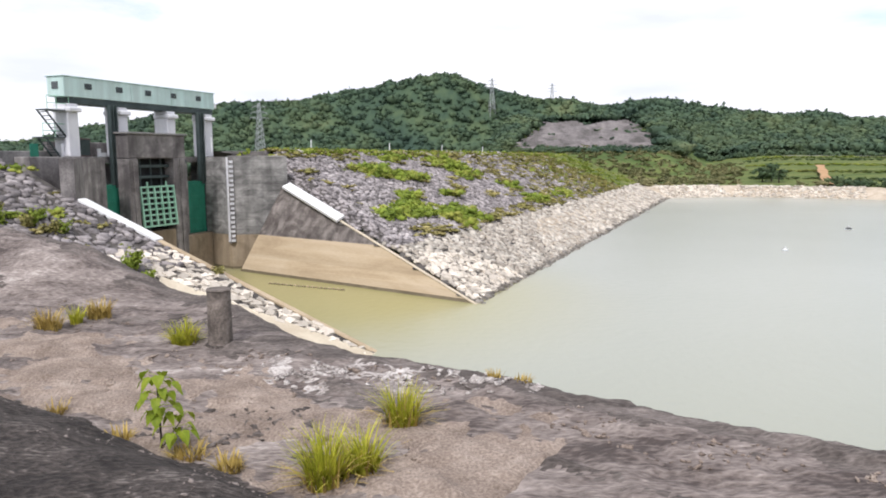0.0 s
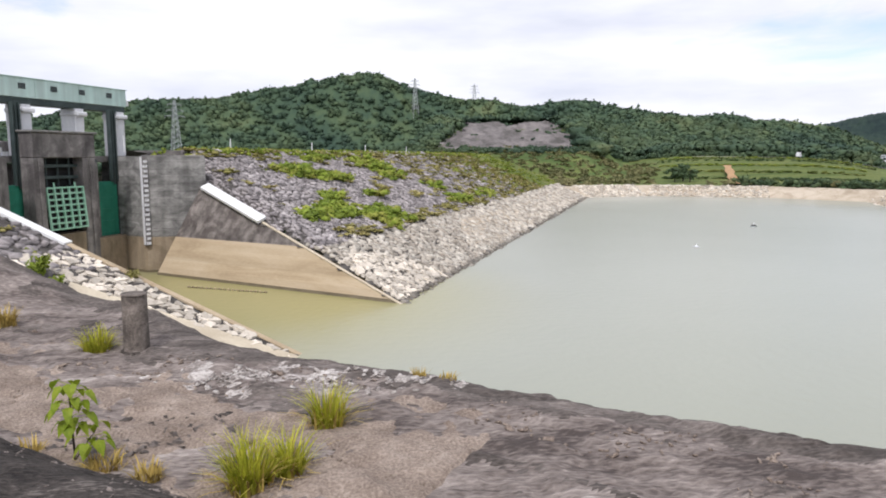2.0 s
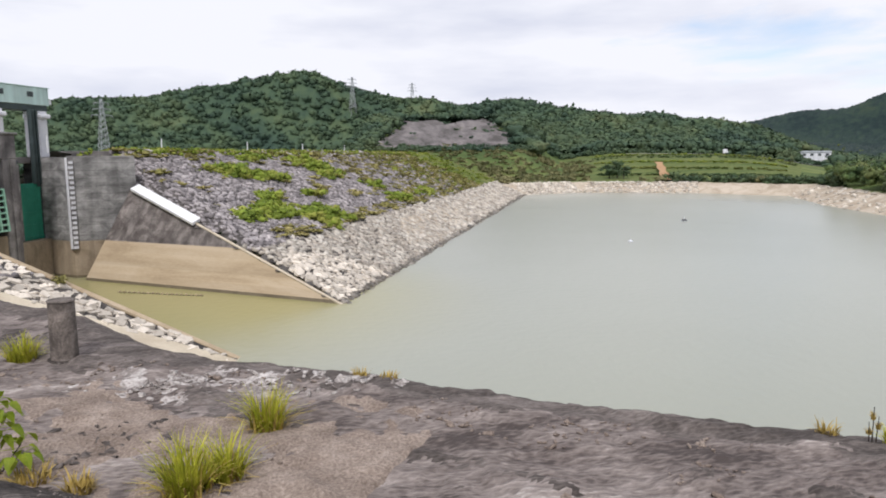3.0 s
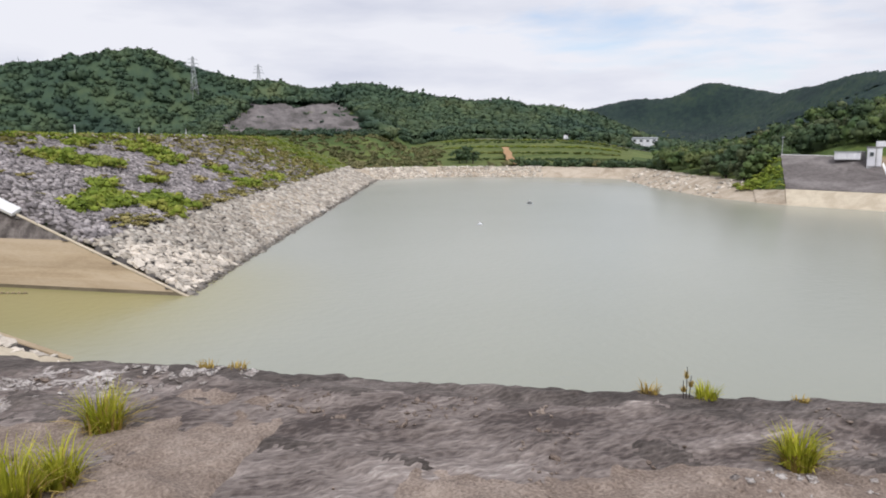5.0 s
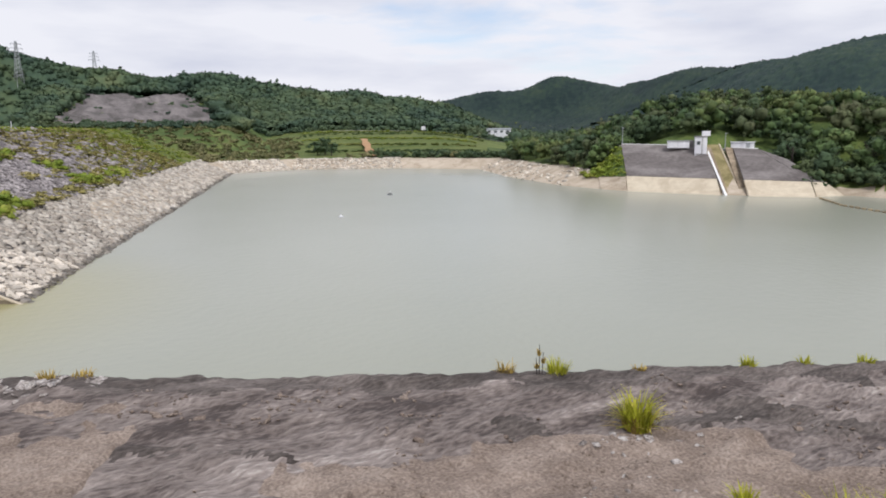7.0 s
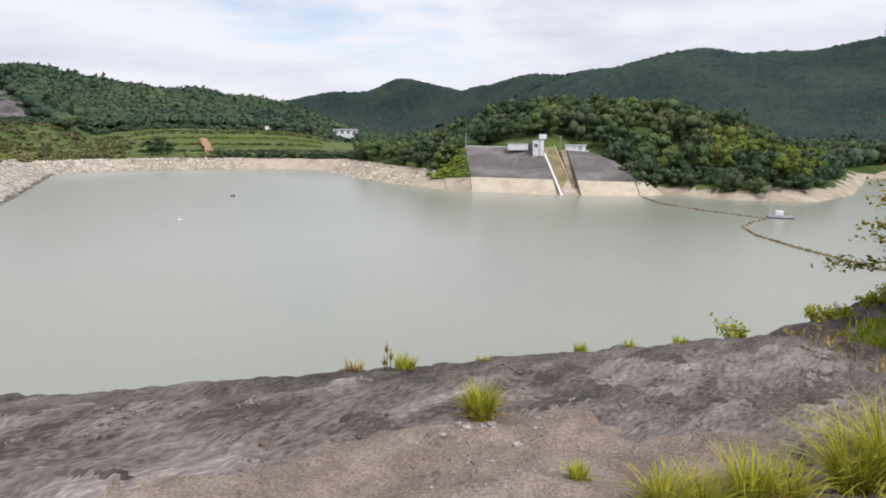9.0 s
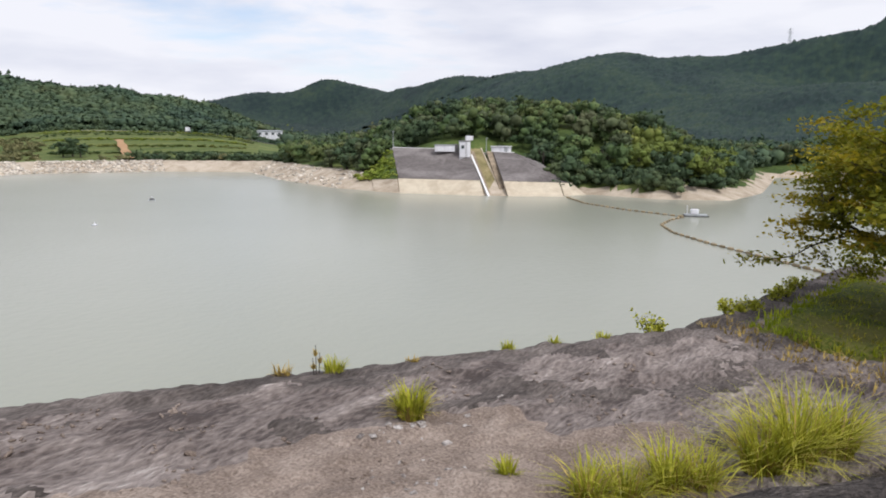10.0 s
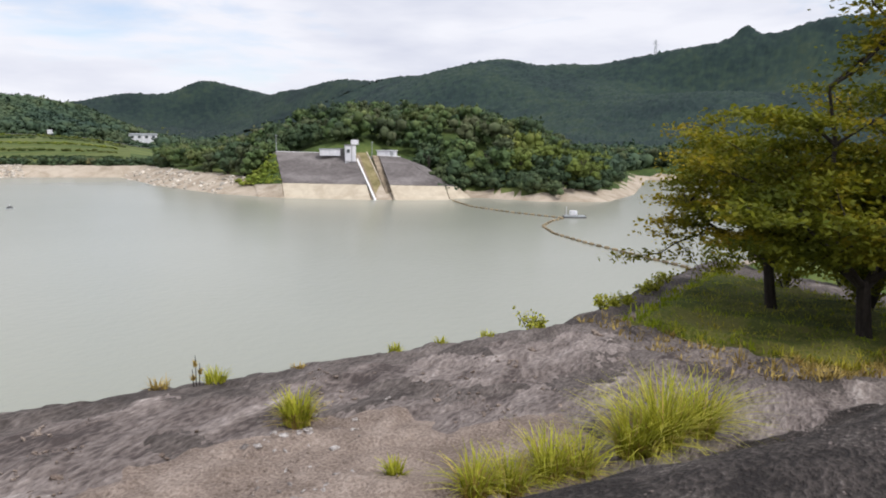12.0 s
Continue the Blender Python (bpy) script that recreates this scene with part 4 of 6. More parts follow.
for z0, z1, x0, x1 in ((0, 1.3, 1.0, 0.0), (1.38, 3.2, 1.6, 0.1)):
    part("stringer", rod(bmesh.new(), (x0, 0.15, z0), (x1, 0.15, z1), 0.07, sides=4), DARKSTEEL, stair)
    part("stringer", rod(bmesh.new(), (x0, 0.95, z0), (x1, 0.95, z1), 0.07, sides=4), DARKSTEEL, stair)
    for k in range(7):
        t = (k + 0.5) / 7
        part("tread", boxes(((x0 + (x1 - x0) * t - 0.12, 0.15, z0 + (z1 - z0) * t), (x0 + (x1 - x0) * t + 0.12, 0.95, z0 + (z1 - z0) * t + 0.04))), DARKSTEEL, stair)
part("guard", boxes(((-0.7, 0.9, 0), (-0.05, 0.96, 0.9)), bevel=0.02), GREEN, stair, "green steel guard panel")

cab = empty("control_cabinet", at_gate(2.1, -1.2, 9.75), "brown steel control cabinet on the gate deck", "cabinet")
part("body", boxes(((-0.6, -0.4, 0), (0.6, 0.4, 1.35)), bevel=0.03), material("brown_cabinet_paint", [(0.09, 0.06, 0.06), (0.13, 0.09, 0.085)], 1.0, 0.5, 0.05), cab)
part("cabinet_door", boxes(((-0.5, -0.43, 0.1), (0.5, -0.404, 1.25)), bevel=0.01), DARKSTEEL, cab)
for s, w, h in ((0.1, 0.25, 0.9), (1.05, 0.3, 0.55), (3.3, 0.22, 0.6), (3.6, 0.45, 0.3)):
    c = empty("deck_box", at_gate(s, -0.7, 9.75), "small white equipment box on the gate deck", "equipment box", "deck boxes")
    part("body", boxes(((-w / 2, -w / 2, 0), (w / 2, w / 2, h)), bevel=0.02), PAINT, c)
    part("lid", boxes(((-w / 2 - 0.02, -w / 2 - 0.02, h), (w / 2 + 0.02, w / 2 + 0.02, h + 0.03))), GALV, c)
gate_box("deck_wall", (1.6, -4.4, 9.75), (14.5, -4.0, 10.9), DARKCONC, "dark wall at the back of the gate deck", "wall")

gauge = empty("staff_gauge", at_gate(12.86, 3.74, 2.4) @ pose(0, 0, 0, 0, 0, -28), "white staff gauge with dark gaps on the wing wall", "gauge")
part("backing", boxes(((-0.22, -0.02, -0.1), (0.22, 0.4, 7.3))), DARKCONC, gauge, "dark concrete backing strip")
for k in range(18):
    plate = part("plate", boxes(((-0.12 if k % 2 else -0.18, -0.1, k * 0.4), (0.19, -0.022, k * 0.4 + 0.22)), bevel=0.01), PAINT, gauge)
    part("tick", boxes(((-0.12, -0.106, k * 0.4 + 0.17), (0.1, -0.102, k * 0.4 + 0.19))), BUOY, plate)
part("strip", boxes(((-0.31, -0.06, 0), (-0.23, 0.2, 7.3))), PAINT, gauge, "narrow white strip")

# a line of floats before the gates
p0, p1 = Vector((-13.5, 53.5, 0)), Vector((-7.2, 50.6, 0))
fl = empty("float_line", Matrix.Translation(p0), "thin line of small dark floats before the gates", "float line")
part("rope", rod(bmesh.new(), (0, 0, 0.02), p1 - p0 + Vector((0, 0, 0.02)), 0.02, sides=5), BUOY, fl)
for k in range(18):
    bm = bmesh.new()
    bmesh.ops.create_uvsphere(bm, u_segments=8, v_segments=5, radius=0.11, matrix=Matrix.Translation((p1 - p0) * ((k + 0.5) / 18) + Vector((0, 0, 0.03))))
    part("float", bm, ORANGE, fl)

# ---- plants on the embankments ----
BUSHES = [crown_shape(rnd, 5, 90, 0.19) for _ in range(5)]
LOW_BUSHES = [crown_shape(rnd, 3, 34, 0.30) for _ in range(5)]


def weeds(name, spots, sizes, mat, label, tall=(0.45, 0.8), shapes=LOW_BUSHES):
    v, f = scatter(shapes, spots, sizes, rnd, tall)
    return tagged(soup(name, v, f, mat), label, "weeds", kind="stuff")


def dam_place(a, up):
    x, y = DAM0[0] + a * DAM_ALONG[0] + up * DAM_UP[0], DAM0[1] + a * DAM_ALONG[1] + up * DAM_UP[1]
    p = np.stack([x, y, dam(x, y)], 1)
    return p[wall_side(x, y) & (p[:, 2] > HIGH_WATER + 0.1) & ((x + 26.54) * 0.3747 + (y - 50.3) * 0.9271 > 15.8)]


# thickets: metres along the dam, up the slope, and their reach both ways
for a, up, ra, ru, k in ((23.5, 20.5, 2.6, 1.0, 46), (27.5, 19.0, 2.4, 0.8, 36), (46.5, 21.5, 3.0, 1.8, 80), (45.5, 18.4, 2.6, 0.8, 40), (10.3, 12.0, 1.6, 0.7, 30), (16.0, 12.2, 2.2, 0.9, 46), (22.0, 10.2, 3.2, 1.2, 70),
                         (19.5, 14.6, 1.6, 0.6, 20), (52.0, 14.2, 2.0, 0.7, 20), (50.5, 10.0, 3.4, 0.7, 36), (66.0, 10.2, 4.0, 0.8, 36), (29.0, 14.0, 1.2, 0.5, 10), (36.0, 24.0, 3.0, 0.7, 22)):
    weeds("slope_thicket", dam_place(rnd.normal(a, ra * 0.6, k), rnd.normal(up, ru * 0.6, k)), rnd.uniform(0.6, 1.25, k), WEED, "bright green thicket among the riprap", (0.5, 0.9), BUSHES)
a, up = rnd.uniform(1, 112, 4600), rnd.uniform(7.6, 26, 4600)
dens = 0.5 * waves(a, up * 2, 16, 21) + 0.5 * waves(a, up * 2, 5, 22) + 0.75 * smoothstep(a, 25, 75) + 0.9 * smoothstep(-up, -10.5, -8) + 0.5 * smoothstep(up, 22.5, 25)
p = dam_place(a[dens > 0.5], up[dens > 0.5])
weeds("dry_slope_weeds", p, rnd.uniform(0.35, 1.1, len(p)), DRYWEED, "olive and straw-coloured growth between the stones", (0.2, 0.42))
p = dam_place(rnd.uniform(8, 118, 620), rnd.uniform(24.6, 29, 620))
weeds("crest_weeds", p, rnd.uniform(0.3, 0.8, len(p)), WEED, "yellow-green weeds along the dam crest")
p = dam_place(rnd.uniform(76, 138, 520), rnd.uniform(8, 27, 520))
weeds("far_weeds", p, rnd.uniform(0.35, 0.9, len(p)), WEED, "green growth over the far end of the dam", (0.3, 0.6))
cand = slope_spots(NEAR0, -26, 14, 12, 27, 0.9, near_face, lambda x, y, z: our_side(x, y) & (z > 3.5))
lush = 0.7 * waves(cand[:, 0], cand[:, 1], 6, 25) + 0.4 * waves(cand[:, 0], cand[:, 1], 2.5, 26)
weeds("slope_weeds", cand[lush > 0.45], rnd.uniform(0.35, 0.75, int((lush > 0.45).sum())), WEED, "weeds between the dark stones of the near slope", (0.45, 0.8), BUSHES)
dry = (lush < 0.45) & (rnd.uniform(0, 1, len(cand)) < 0.3)
weeds("dry_slope_weeds", cand[dry], rnd.uniform(0.2, 0.5, int(dry.sum())), DRYWEED, "dry weeds between the stones of the near slope", (0.4, 0.7))
for k, (l0, u0) in enumerate(((6, 26.6), (22, 27), (40, 26.8), (58, 27), (76, 26.8))):
    x, y = DAM0 + l0 * DAM_ALONG + u0 * DAM_UP
    mk = empty("marker_post", Matrix.Translation((x, y, CREST)), "slim white marker post on the dam crest", "post", "crest posts")
    part("post", rod(bmesh.new(), (0, 0, -0.2), (0, 0, 1.2), 0.06, sides=8), PAINT, mk)
    part("cap", rod(bmesh.new(), (0, 0, 1.2), (0, 0, 1.28), 0.075, 0.03, sides=8), GALV, mk)


# ---- woods and hills ----
FAR_CROWNS = [crown_shape(rnd, 1, 34, 0.26) for _ in range(10)]
VALLEY_CROWNS = [crown_shape(rnd, 5, 55, 0.22) for _ in range(8)]
MID_CROWNS = [crown_shape(rnd, 12, 300, 0.115) for _ in range(8)]


def polar_spots(az0, az1, r0, r1, step, test=None, nearest=3.5):
    """Jittered places over a sector seen from the eye."""
    out = []
    r = r0
    while r < r1:
        k = max(2, int(radians(az1 - az0) * r / step))
        a = np.radians(np.linspace(az0, az1, k) + rnd.uniform(-1.2, 1.2, k) * (az1 - az0) / k)
        q = r + rnd.uniform(-1.1, 1.1, k) * step
        out.append(np.stack([q * np.sin(a), q * np.cos(a)], 1))
        r += step
    p = np.concatenate(out)
    z = ground(p[:, 0], p[:, 1])
    d = lake_distance(p[:, 0], p[:, 1])
    ok = d > nearest
    if test is not None:
        ok &= test(p[:, 0], p[:, 1], z, d)
    return np.column_stack([p, z])[ok]


def bare(x, y):
    """Where the hill has been cut back to bare ground."""
    az, r = np.degrees(np.arctan2(x, y)), np.hypot(x, y)
    az = az + 0.5 * waves(x, y, 30, 81) + 0.25 * waves(x, y, 9, 82)
    r = r + 6 * waves(x, y, 25, 83)
    return (r > 262) & (r < 348) & (az > 5.4 + 2.2 * (r - 262) / 86) & (az < 17.6 - 2.4 * (r - 262) / 86)


def open_field(x, y):
    az, r = np.degrees(np.arctan2(x, y)), np.hypot(x, y)
    return ((az > 19) & (az < 41) & (r < 320)) | ((az > 37.3) & (az < 40) & (r < 400))


def canopy(name, az0, az1, r0, r1, daz, dr, lift, amp, size, mat, label, bare_at=None):
    """The closed roof of a wood, lumpy with crowns."""
    a, r = np.meshgrid(np.radians(np.arange(az0, az1, daz)), np.arange(r0, r1, dr), indexing="ij")
    a = a + rnd.uniform(-0.3, 0.3, a.shape) * radians(daz)
    r = r + rnd.uniform(-0.3, 0.3, r.shape) * dr
    x, y = r * np.sin(a), r * np.cos(a)
    lump = np.abs(waves(x, y, size, 101)) + 0.7 * np.abs(waves(x, y, size * 0.45, 102)) + 0.4 * rnd.uniform(-1, 1, x.shape)
    z = ground(x, y) + (lift + amp * (lump - 0.7)) * np.clip((r - r0) / 25, 0, 1) * np.clip((np.degrees(a) - az0) / 1.5, 0.1, 1) - 1.5 * np.clip(1 - (r - r0) / 12, 0, 1)
    d = lake_distance(x, y)
    keep = d > 8
    if bare_at is not None:
        keep &= ~bare_at(x, y)
    return tagged(sheet(name, x, y, z, mat, keep, smooth=False), label, "woods", kind="stuff")


cleared = lambda x, y: bare(x, y) | open_field(x, y)
canopy("hill_canopy", -46, 40, 264, 446, 0.15, 1.7, 3.2, 1.1, 9, WOODS, "closed dark green woods on the hill behind the dam", cleared)
hill = polar_spots(-46, 40, 268, 432, 3.1, lambda x, y, z, d: ~cleared(x, y))
v, f = scatter(FAR_CROWNS, hill + [0, 0, 3.0], np.exp(rnd.normal(0.95, 0.28, len(hill))), rnd, (0.6, 0.95))
tagged(soup("hill_woods", v, f, WOODS), "broadleaf trees standing out of the hill woods", "woods", kind="stuff")
# Both far canopies get their haze from the bluish leaf colour.
canopy("mountain_canopy", 46, 113, 342, 900, 0.12, 4.0, 3.2, 1.7, 17, FARWOODS, "dark blue-green conifer woods on the mountain, haze in their colour")
canopy("distant_canopy", 22, 60, 455, 1230, 0.09, 6.0, 3.2, 1.6, 22, FARWOODS, "green woods on the distant hills, haze in their colour", lambda x, y: (np.degrees(np.arctan2(x, y)) > 46) & (np.hypot(x, y) < 895))
belt = np.concatenate([polar_spots(18, 47, 318, 470, 6.0, lambda x, y, z, d: ~open_field(x, y)), polar_spots(34, 49, 470, 585, 7.0)])
light = np.hypot(belt[:, 0] - 345, belt[:, 1] - 440) < 75
v, f = scatter(VALLEY_CROWNS, belt[light] + [0, 0, 1.2], rnd.uniform(2.0, 3.6, int(light.sum())), rnd, (0.6, 0.9))
tagged(soup("knoll_woods", v, f, BAMBOO), "light green trees on a knoll in the valley", "woods", kind="stuff")
belt = belt[~light]
v, f = scatter(VALLEY_CROWNS, belt + [0, 0, 1.5], rnd.uniform(2.2, 4.6, len(belt)), rnd, (0.7, 1.1))
tagged(soup("valley_woods", v, f, WOODS), "mixed green trees along the valley floor", "woods", kind="stuff")
scrub = polar_spots(4, 37, 178, 262, 4.2, lambda x, y, z, d: (d > 9) & (d < np.where(np.degrees(np.arctan2(x, y)) > 23, 20, 60)) & (waves(x, y, 26, 31) + 0.5 * waves(x, y, 9, 32) > np.where(np.degrees(np.arctan2(x, y)) > 29.5, -0.7, -0.05)))
v, f = scatter(MID_CROWNS, scrub + [0, 0, 0.4], rnd.uniform(0.9, 2.1, len(scrub)), rnd, (0.6, 0.95))
band = polar_spots(29.6, 39.5, 170, 225, 2.3, lambda x, y, z, d: (d > 7.5) & (d < 15) & (waves(x, y, 14, 35) > -0.8))
v2, f2 = scatter(MID_CROWNS, band + [0, 0, 0.5], rnd.uniform(1.3, 2.6, len(band)), rnd, (0.7, 1.0))
tagged(soup("shore_bushes", v2, f2, DEEPWOODS), "dark green bushes between the fields and the beach", "bushes", kind="stuff")
tagged(soup("shore_scrub", v, f, SCRUB), "olive scrub and bushes above the far shore", "scrub", kind="stuff")
rough = polar_spots(3, 22, 176, 275, 3.4, lambda x, y, z, d: (d > 8))
v, f = scatter(LOW_BUSHES, rough, rnd.uniform(0.8, 2.2, len(rough)), rnd, (0.4, 0.8))
tagged(soup("rough_growth", v, f, SCRUB), "rough green growth below the bare slope", "scrub", kind="stuff")

brow = polar_spots(18, 42, 316, 336, 3.0)
v, f = scatter(VALLEY_CROWNS, brow + [0, 0, 0.6], rnd.uniform(1.4, 3.0, len(brow)), rnd, (0.7, 1.1))
tagged(soup("field_trees", v, f, WOODS), "row of dark green trees behind the fields", "trees", kind="stuff")

# headland woods: the front ones as single trees, the rest one wood
FACE = lambda x, y: ((x - 86.6) * 0.68 + (y - 74.5) * 0.73 < 17.5) & ((x - 86.6) * 0.73 - (y - 74.5) * 0.68 > -3.5) & ((x - 86.6) * 0.73 - (y - 74.5) * 0.68 < 24.5)
head = polar_spots(36, 79, 102, 215, 3.5, lambda x, y, z, d: ~FACE(x, y) & (d > np.where(np.degrees(np.arctan2(x, y)) > 62, 3.5, 7.5)) & (x > 84) & ~((np.degrees(np.arctan2(x, y)) < 40) & (np.hypot(x, y) > 178)))
head_az, head_r = np.degrees(np.arctan2(head[:, 0], head[:, 1])), np.hypot(head[:, 0], head[:, 1])
head = head[~((head_az > 75.0) & (head_r < 190))]
front = (lake_distance(head[:, 0], head[:, 1]) < 15) & (np.hypot(head[:, 0], head[:, 1]) < 150)
head_az = np.degrees(np.arctan2(head[:, 0], head[:, 1]))
grove = (head_az > 66.5) & (head_az < 74.3) & (np.hypot(head[:, 0], head[:, 1]) < 140)
kind_at = waves(head[:, 0], head[:, 1], 22, 131) + 0.6 * waves(head[:, 0], head[:, 1], 9, 132) + rnd.normal(0, 0.35, len(head))
wood_kind = np.where(grove & (kind_at > -0.5), 3, np.where(kind_at > 0.55, 2, np.where(kind_at < -0.25, 1, 0)))
for k, (mat, label) in enumerate(((NEARWOODS, "dense mixed broadleaf woods on the headland"), (DEEPWOODS, "dark evergreen trees on the headland"), (GREYWOODS, "grey-olive crowns in the headland woods"), (BAMBOO, "yellow-green bamboo grove on the headland"))):
    spots = head[~front & (wood_kind == k)]
    v, f = scatter(MID_CROWNS, spots + [0, 0, 2.6], rnd.uniform(1.7, 3.6, len(spots)), rnd, (1.1, 1.7) if k == 3 else (0.8, 1.2))
    tagged(soup("headland_woods", v, f, mat), label, "woods", kind="stuff")
fringe = polar_spots(60, 75.2, 100, 140, 1.9, lambda x, y, z, d: (d < 9) & ~FACE(x, y) & (x > 100), nearest=2.0)
v, f = scatter(MID_CROWNS, fringe + [0, 0, 1.0], rnd.uniform(1.2, 2.3, len(fringe)), rnd, (0.7, 1.1))
tagged(soup("fringe_bushes", v, f, DEEPWOODS), "dense bushes hanging over the headland shore", "bushes", kind="stuff")
grassy = np.column_stack([rnd.uniform(84, 93, 90), rnd.uniform(78, 88, 90)])
grassy = np.column_stack([grassy, ground(grassy[:, 0], grassy[:, 1])])[lake_distance(grassy[:, 0], grassy[:, 1]) > 4]
v, f = scatter(BUSHES, grassy, rnd.uniform(0.8, 1.6, len(grassy)), rnd, (0.4, 0.8))
tagged(soup("slope_grass", v, f, WEED), "light green growth beside the sprayed face", "weeds", kind="stuff")
CROWN_MESHES = []
for mat in (NEARWOODS, DEEPWOODS, GREYWOODS, BAMBOO):
    for v, f in MID_CROWNS[:5]:
        me = bpy.data.meshes.new("crown")
        me.from_pydata([tuple(p) for p in v], [], [tuple(int(k) for k in q) for q in f])
        me.materials.append(mat)
        CROWN_MESHES.append(me)
FRONT_LABELS = ("bushy green broadleaf tree at the headland's edge", "dark evergreen tree at the headland's edge", "grey-olive broadleaf tree at the headland's edge", "yellow-green bamboo clump at the headland's edge")
bm = rod(bmesh.new(), (0, 0, -0.5), (0, 0, 3.2), 0.22, 0.1, 7)
for k in range(4):
    rod(bm, (0, 0, 1.6 + 0.3 * k), (math.cos(k * 1.7) * 1.1, math.sin(k * 1.7) * 1.1, 3.0 + 0.2 * k), 0.08, 0.03, 5)
TRUNK = bpy.data.meshes.new("trunk")
bm.to_mesh(TRUNK)
bm.free()
TRUNK.materials.append(BARK)
for p, kind_of in zip(head[front], wood_kind[front]):
    t = empty("shore_tree", Matrix.LocRotScale(Vector(p), Euler((0, 0, rnd.uniform(0, 6.28))), [rnd.uniform(0.8, 1.25)] * 3), FRONT_LABELS[kind_of], "tree", "headland trees")
    tr = new("trunk", TRUNK)
    tr.parent = t
    for c, (h, s) in enumerate(((2.8, 2.5), (1.3, 1.7))):
        cr = new("crown", CROWN_MESHES[5 * int(kind_of) + int(rnd.integers(5))])
        cr.parent = t
        cr.matrix_local = Matrix.LocRotScale((rnd.normal(0, 0.5), rnd.normal(0, 0.5), h), Euler((0, 0, rnd.uniform(0, 6.28))), (s, s, s * rnd.uniform(0.85, 1.1)))
inlet = polar_spots(75, 100, 128, 330, 6.0, lambda x, y, z, d: d > 3.5)
v, f = scatter(VALLEY_CROWNS, inlet + [0, 0, 2.0], rnd.uniform(2.4, 4.4, len(inlet)), rnd, (0.8, 1.2))
tagged(soup("inlet_woods", v, f, WOODS), "woods round the inlet below the mountain", "woods", kind="stuff")

# the bare cut slope
az, rr = np.meshgrid(np.radians(np.linspace(4.5, 19, 60)), np.linspace(255, 380, 50), indexing="ij")
cx, cy = rr * np.sin(az), rr * np.cos(az)
cz = EYE + rr * np.tan(np.radians(0.55 + 2.2 * (rr - 262) / 86)) + 0.7 * waves(cx, cy, 14, 41) + 0.35 * waves(cx, cy, 5, 42)
tagged(sheet("cut_slope", cx, cy, cz, CUT, bare(cx, cy)), "bare grey-brown cut slope on the hill", "slope", kind="structure")

edge = polar_spots(4.2, 19, 250, 362, 4.5, lambda x, y, z, d: bare(x, y) & ~bare(x * 1.012 + 3, y * 1.012) | bare(x, y) & (waves(x, y, 16, 91) + waves(x, y, 5, 92) > 1.15))
edge = np.concatenate([edge, polar_spots(4.5, 18.5, 256, 268, 2.2)])
er = np.hypot(edge[:, 0], edge[:, 1])
edge[:, 2] = EYE + er * np.tan(np.radians(0.55 + 2.2 * (er - 262) / 86)) + 0.3
v, f = scatter(VALLEY_CROWNS, edge, rnd.uniform(0.8, 2.0, len(edge)), rnd, (0.5, 0.8))
tagged(soup("slope_shrubs", v, f, WOODS), "shrubs scattered over the bare cut slope", "shrubs", kind="stuff")

# fields and the earth track
for k in range(6):
    r0 = 214 + 17 * k
    a = np.radians(np.linspace(23.5 - 0.1 * k, 37.5 - 0.25 * (k % 3), 90))
    sp = np.stack([(r0 + rnd.uniform(-1.6, 1.6, 90)) * np.sin(a), (r0 + rnd.uniform(-1.6, 1.6, 90)) * np.cos(a)], 1)
    sp = sp[rnd.uniform(0, 1, 90) < 0.8]
    sp = np.column_stack([sp, ground(sp[:, 0], sp[:, 1]) + 0.2])
    v, f = scatter(LOW_BUSHES, sp, rnd.uniform(0.7, 1.3, len(sp)), rnd, (0.35, 0.55))
    tagged(soup("hedge_row", v, f, (NEARWOODS, BAMBOO, WEED)[k % 3]), "clipped green hedge row across the terraced field", "hedge", "field hedges", "stuff")
tr_az, tr_r = np.meshgrid(np.linspace(-1.0, 1.0, 7), np.linspace(194, 238, 24), indexing="ij")
ta = np.radians(28.6 - 0.014 * (tr_r - 194)) + tr_az * (1.1 + 0.25 * np.sin(tr_r * 0.4)) / tr_r
tx, ty = tr_r * np.sin(ta), tr_r * np.cos(ta)
tagged(sheet("earth_track", tx, ty, np.maximum(ground(tx, ty) + 0.3, EYE + tr_r * np.tan(np.radians(-1.95 + 1.35 * (tr_r - 194) / 44))), EARTH), "orange earth track up from the shore", "track", kind="structure")
a0 = np.radians(np.linspace(25.5, 40, 60))
ra, rb = np.meshgrid(a0, np.array([300.0, 304.0]), indexing="ij")
tagged(sheet("road", rb * np.sin(ra), rb * np.cos(ra), ground(rb * np.sin(ra), rb * np.cos(ra)) + 0.5, CONCRETE), "pale narrow road beyond the fields", "road", kind="structure")


def place_az(az, r, dz=0.0, turn=0.0):
    x, y = r * math.sin(radians(az)), r * math.cos(radians(az))
    return Matrix.Translation((x, y, float(ground(np.array([x]), np.array([y]))[0]) + dz)) @ pose(0, 0, 0, 0, 0, turn - az)


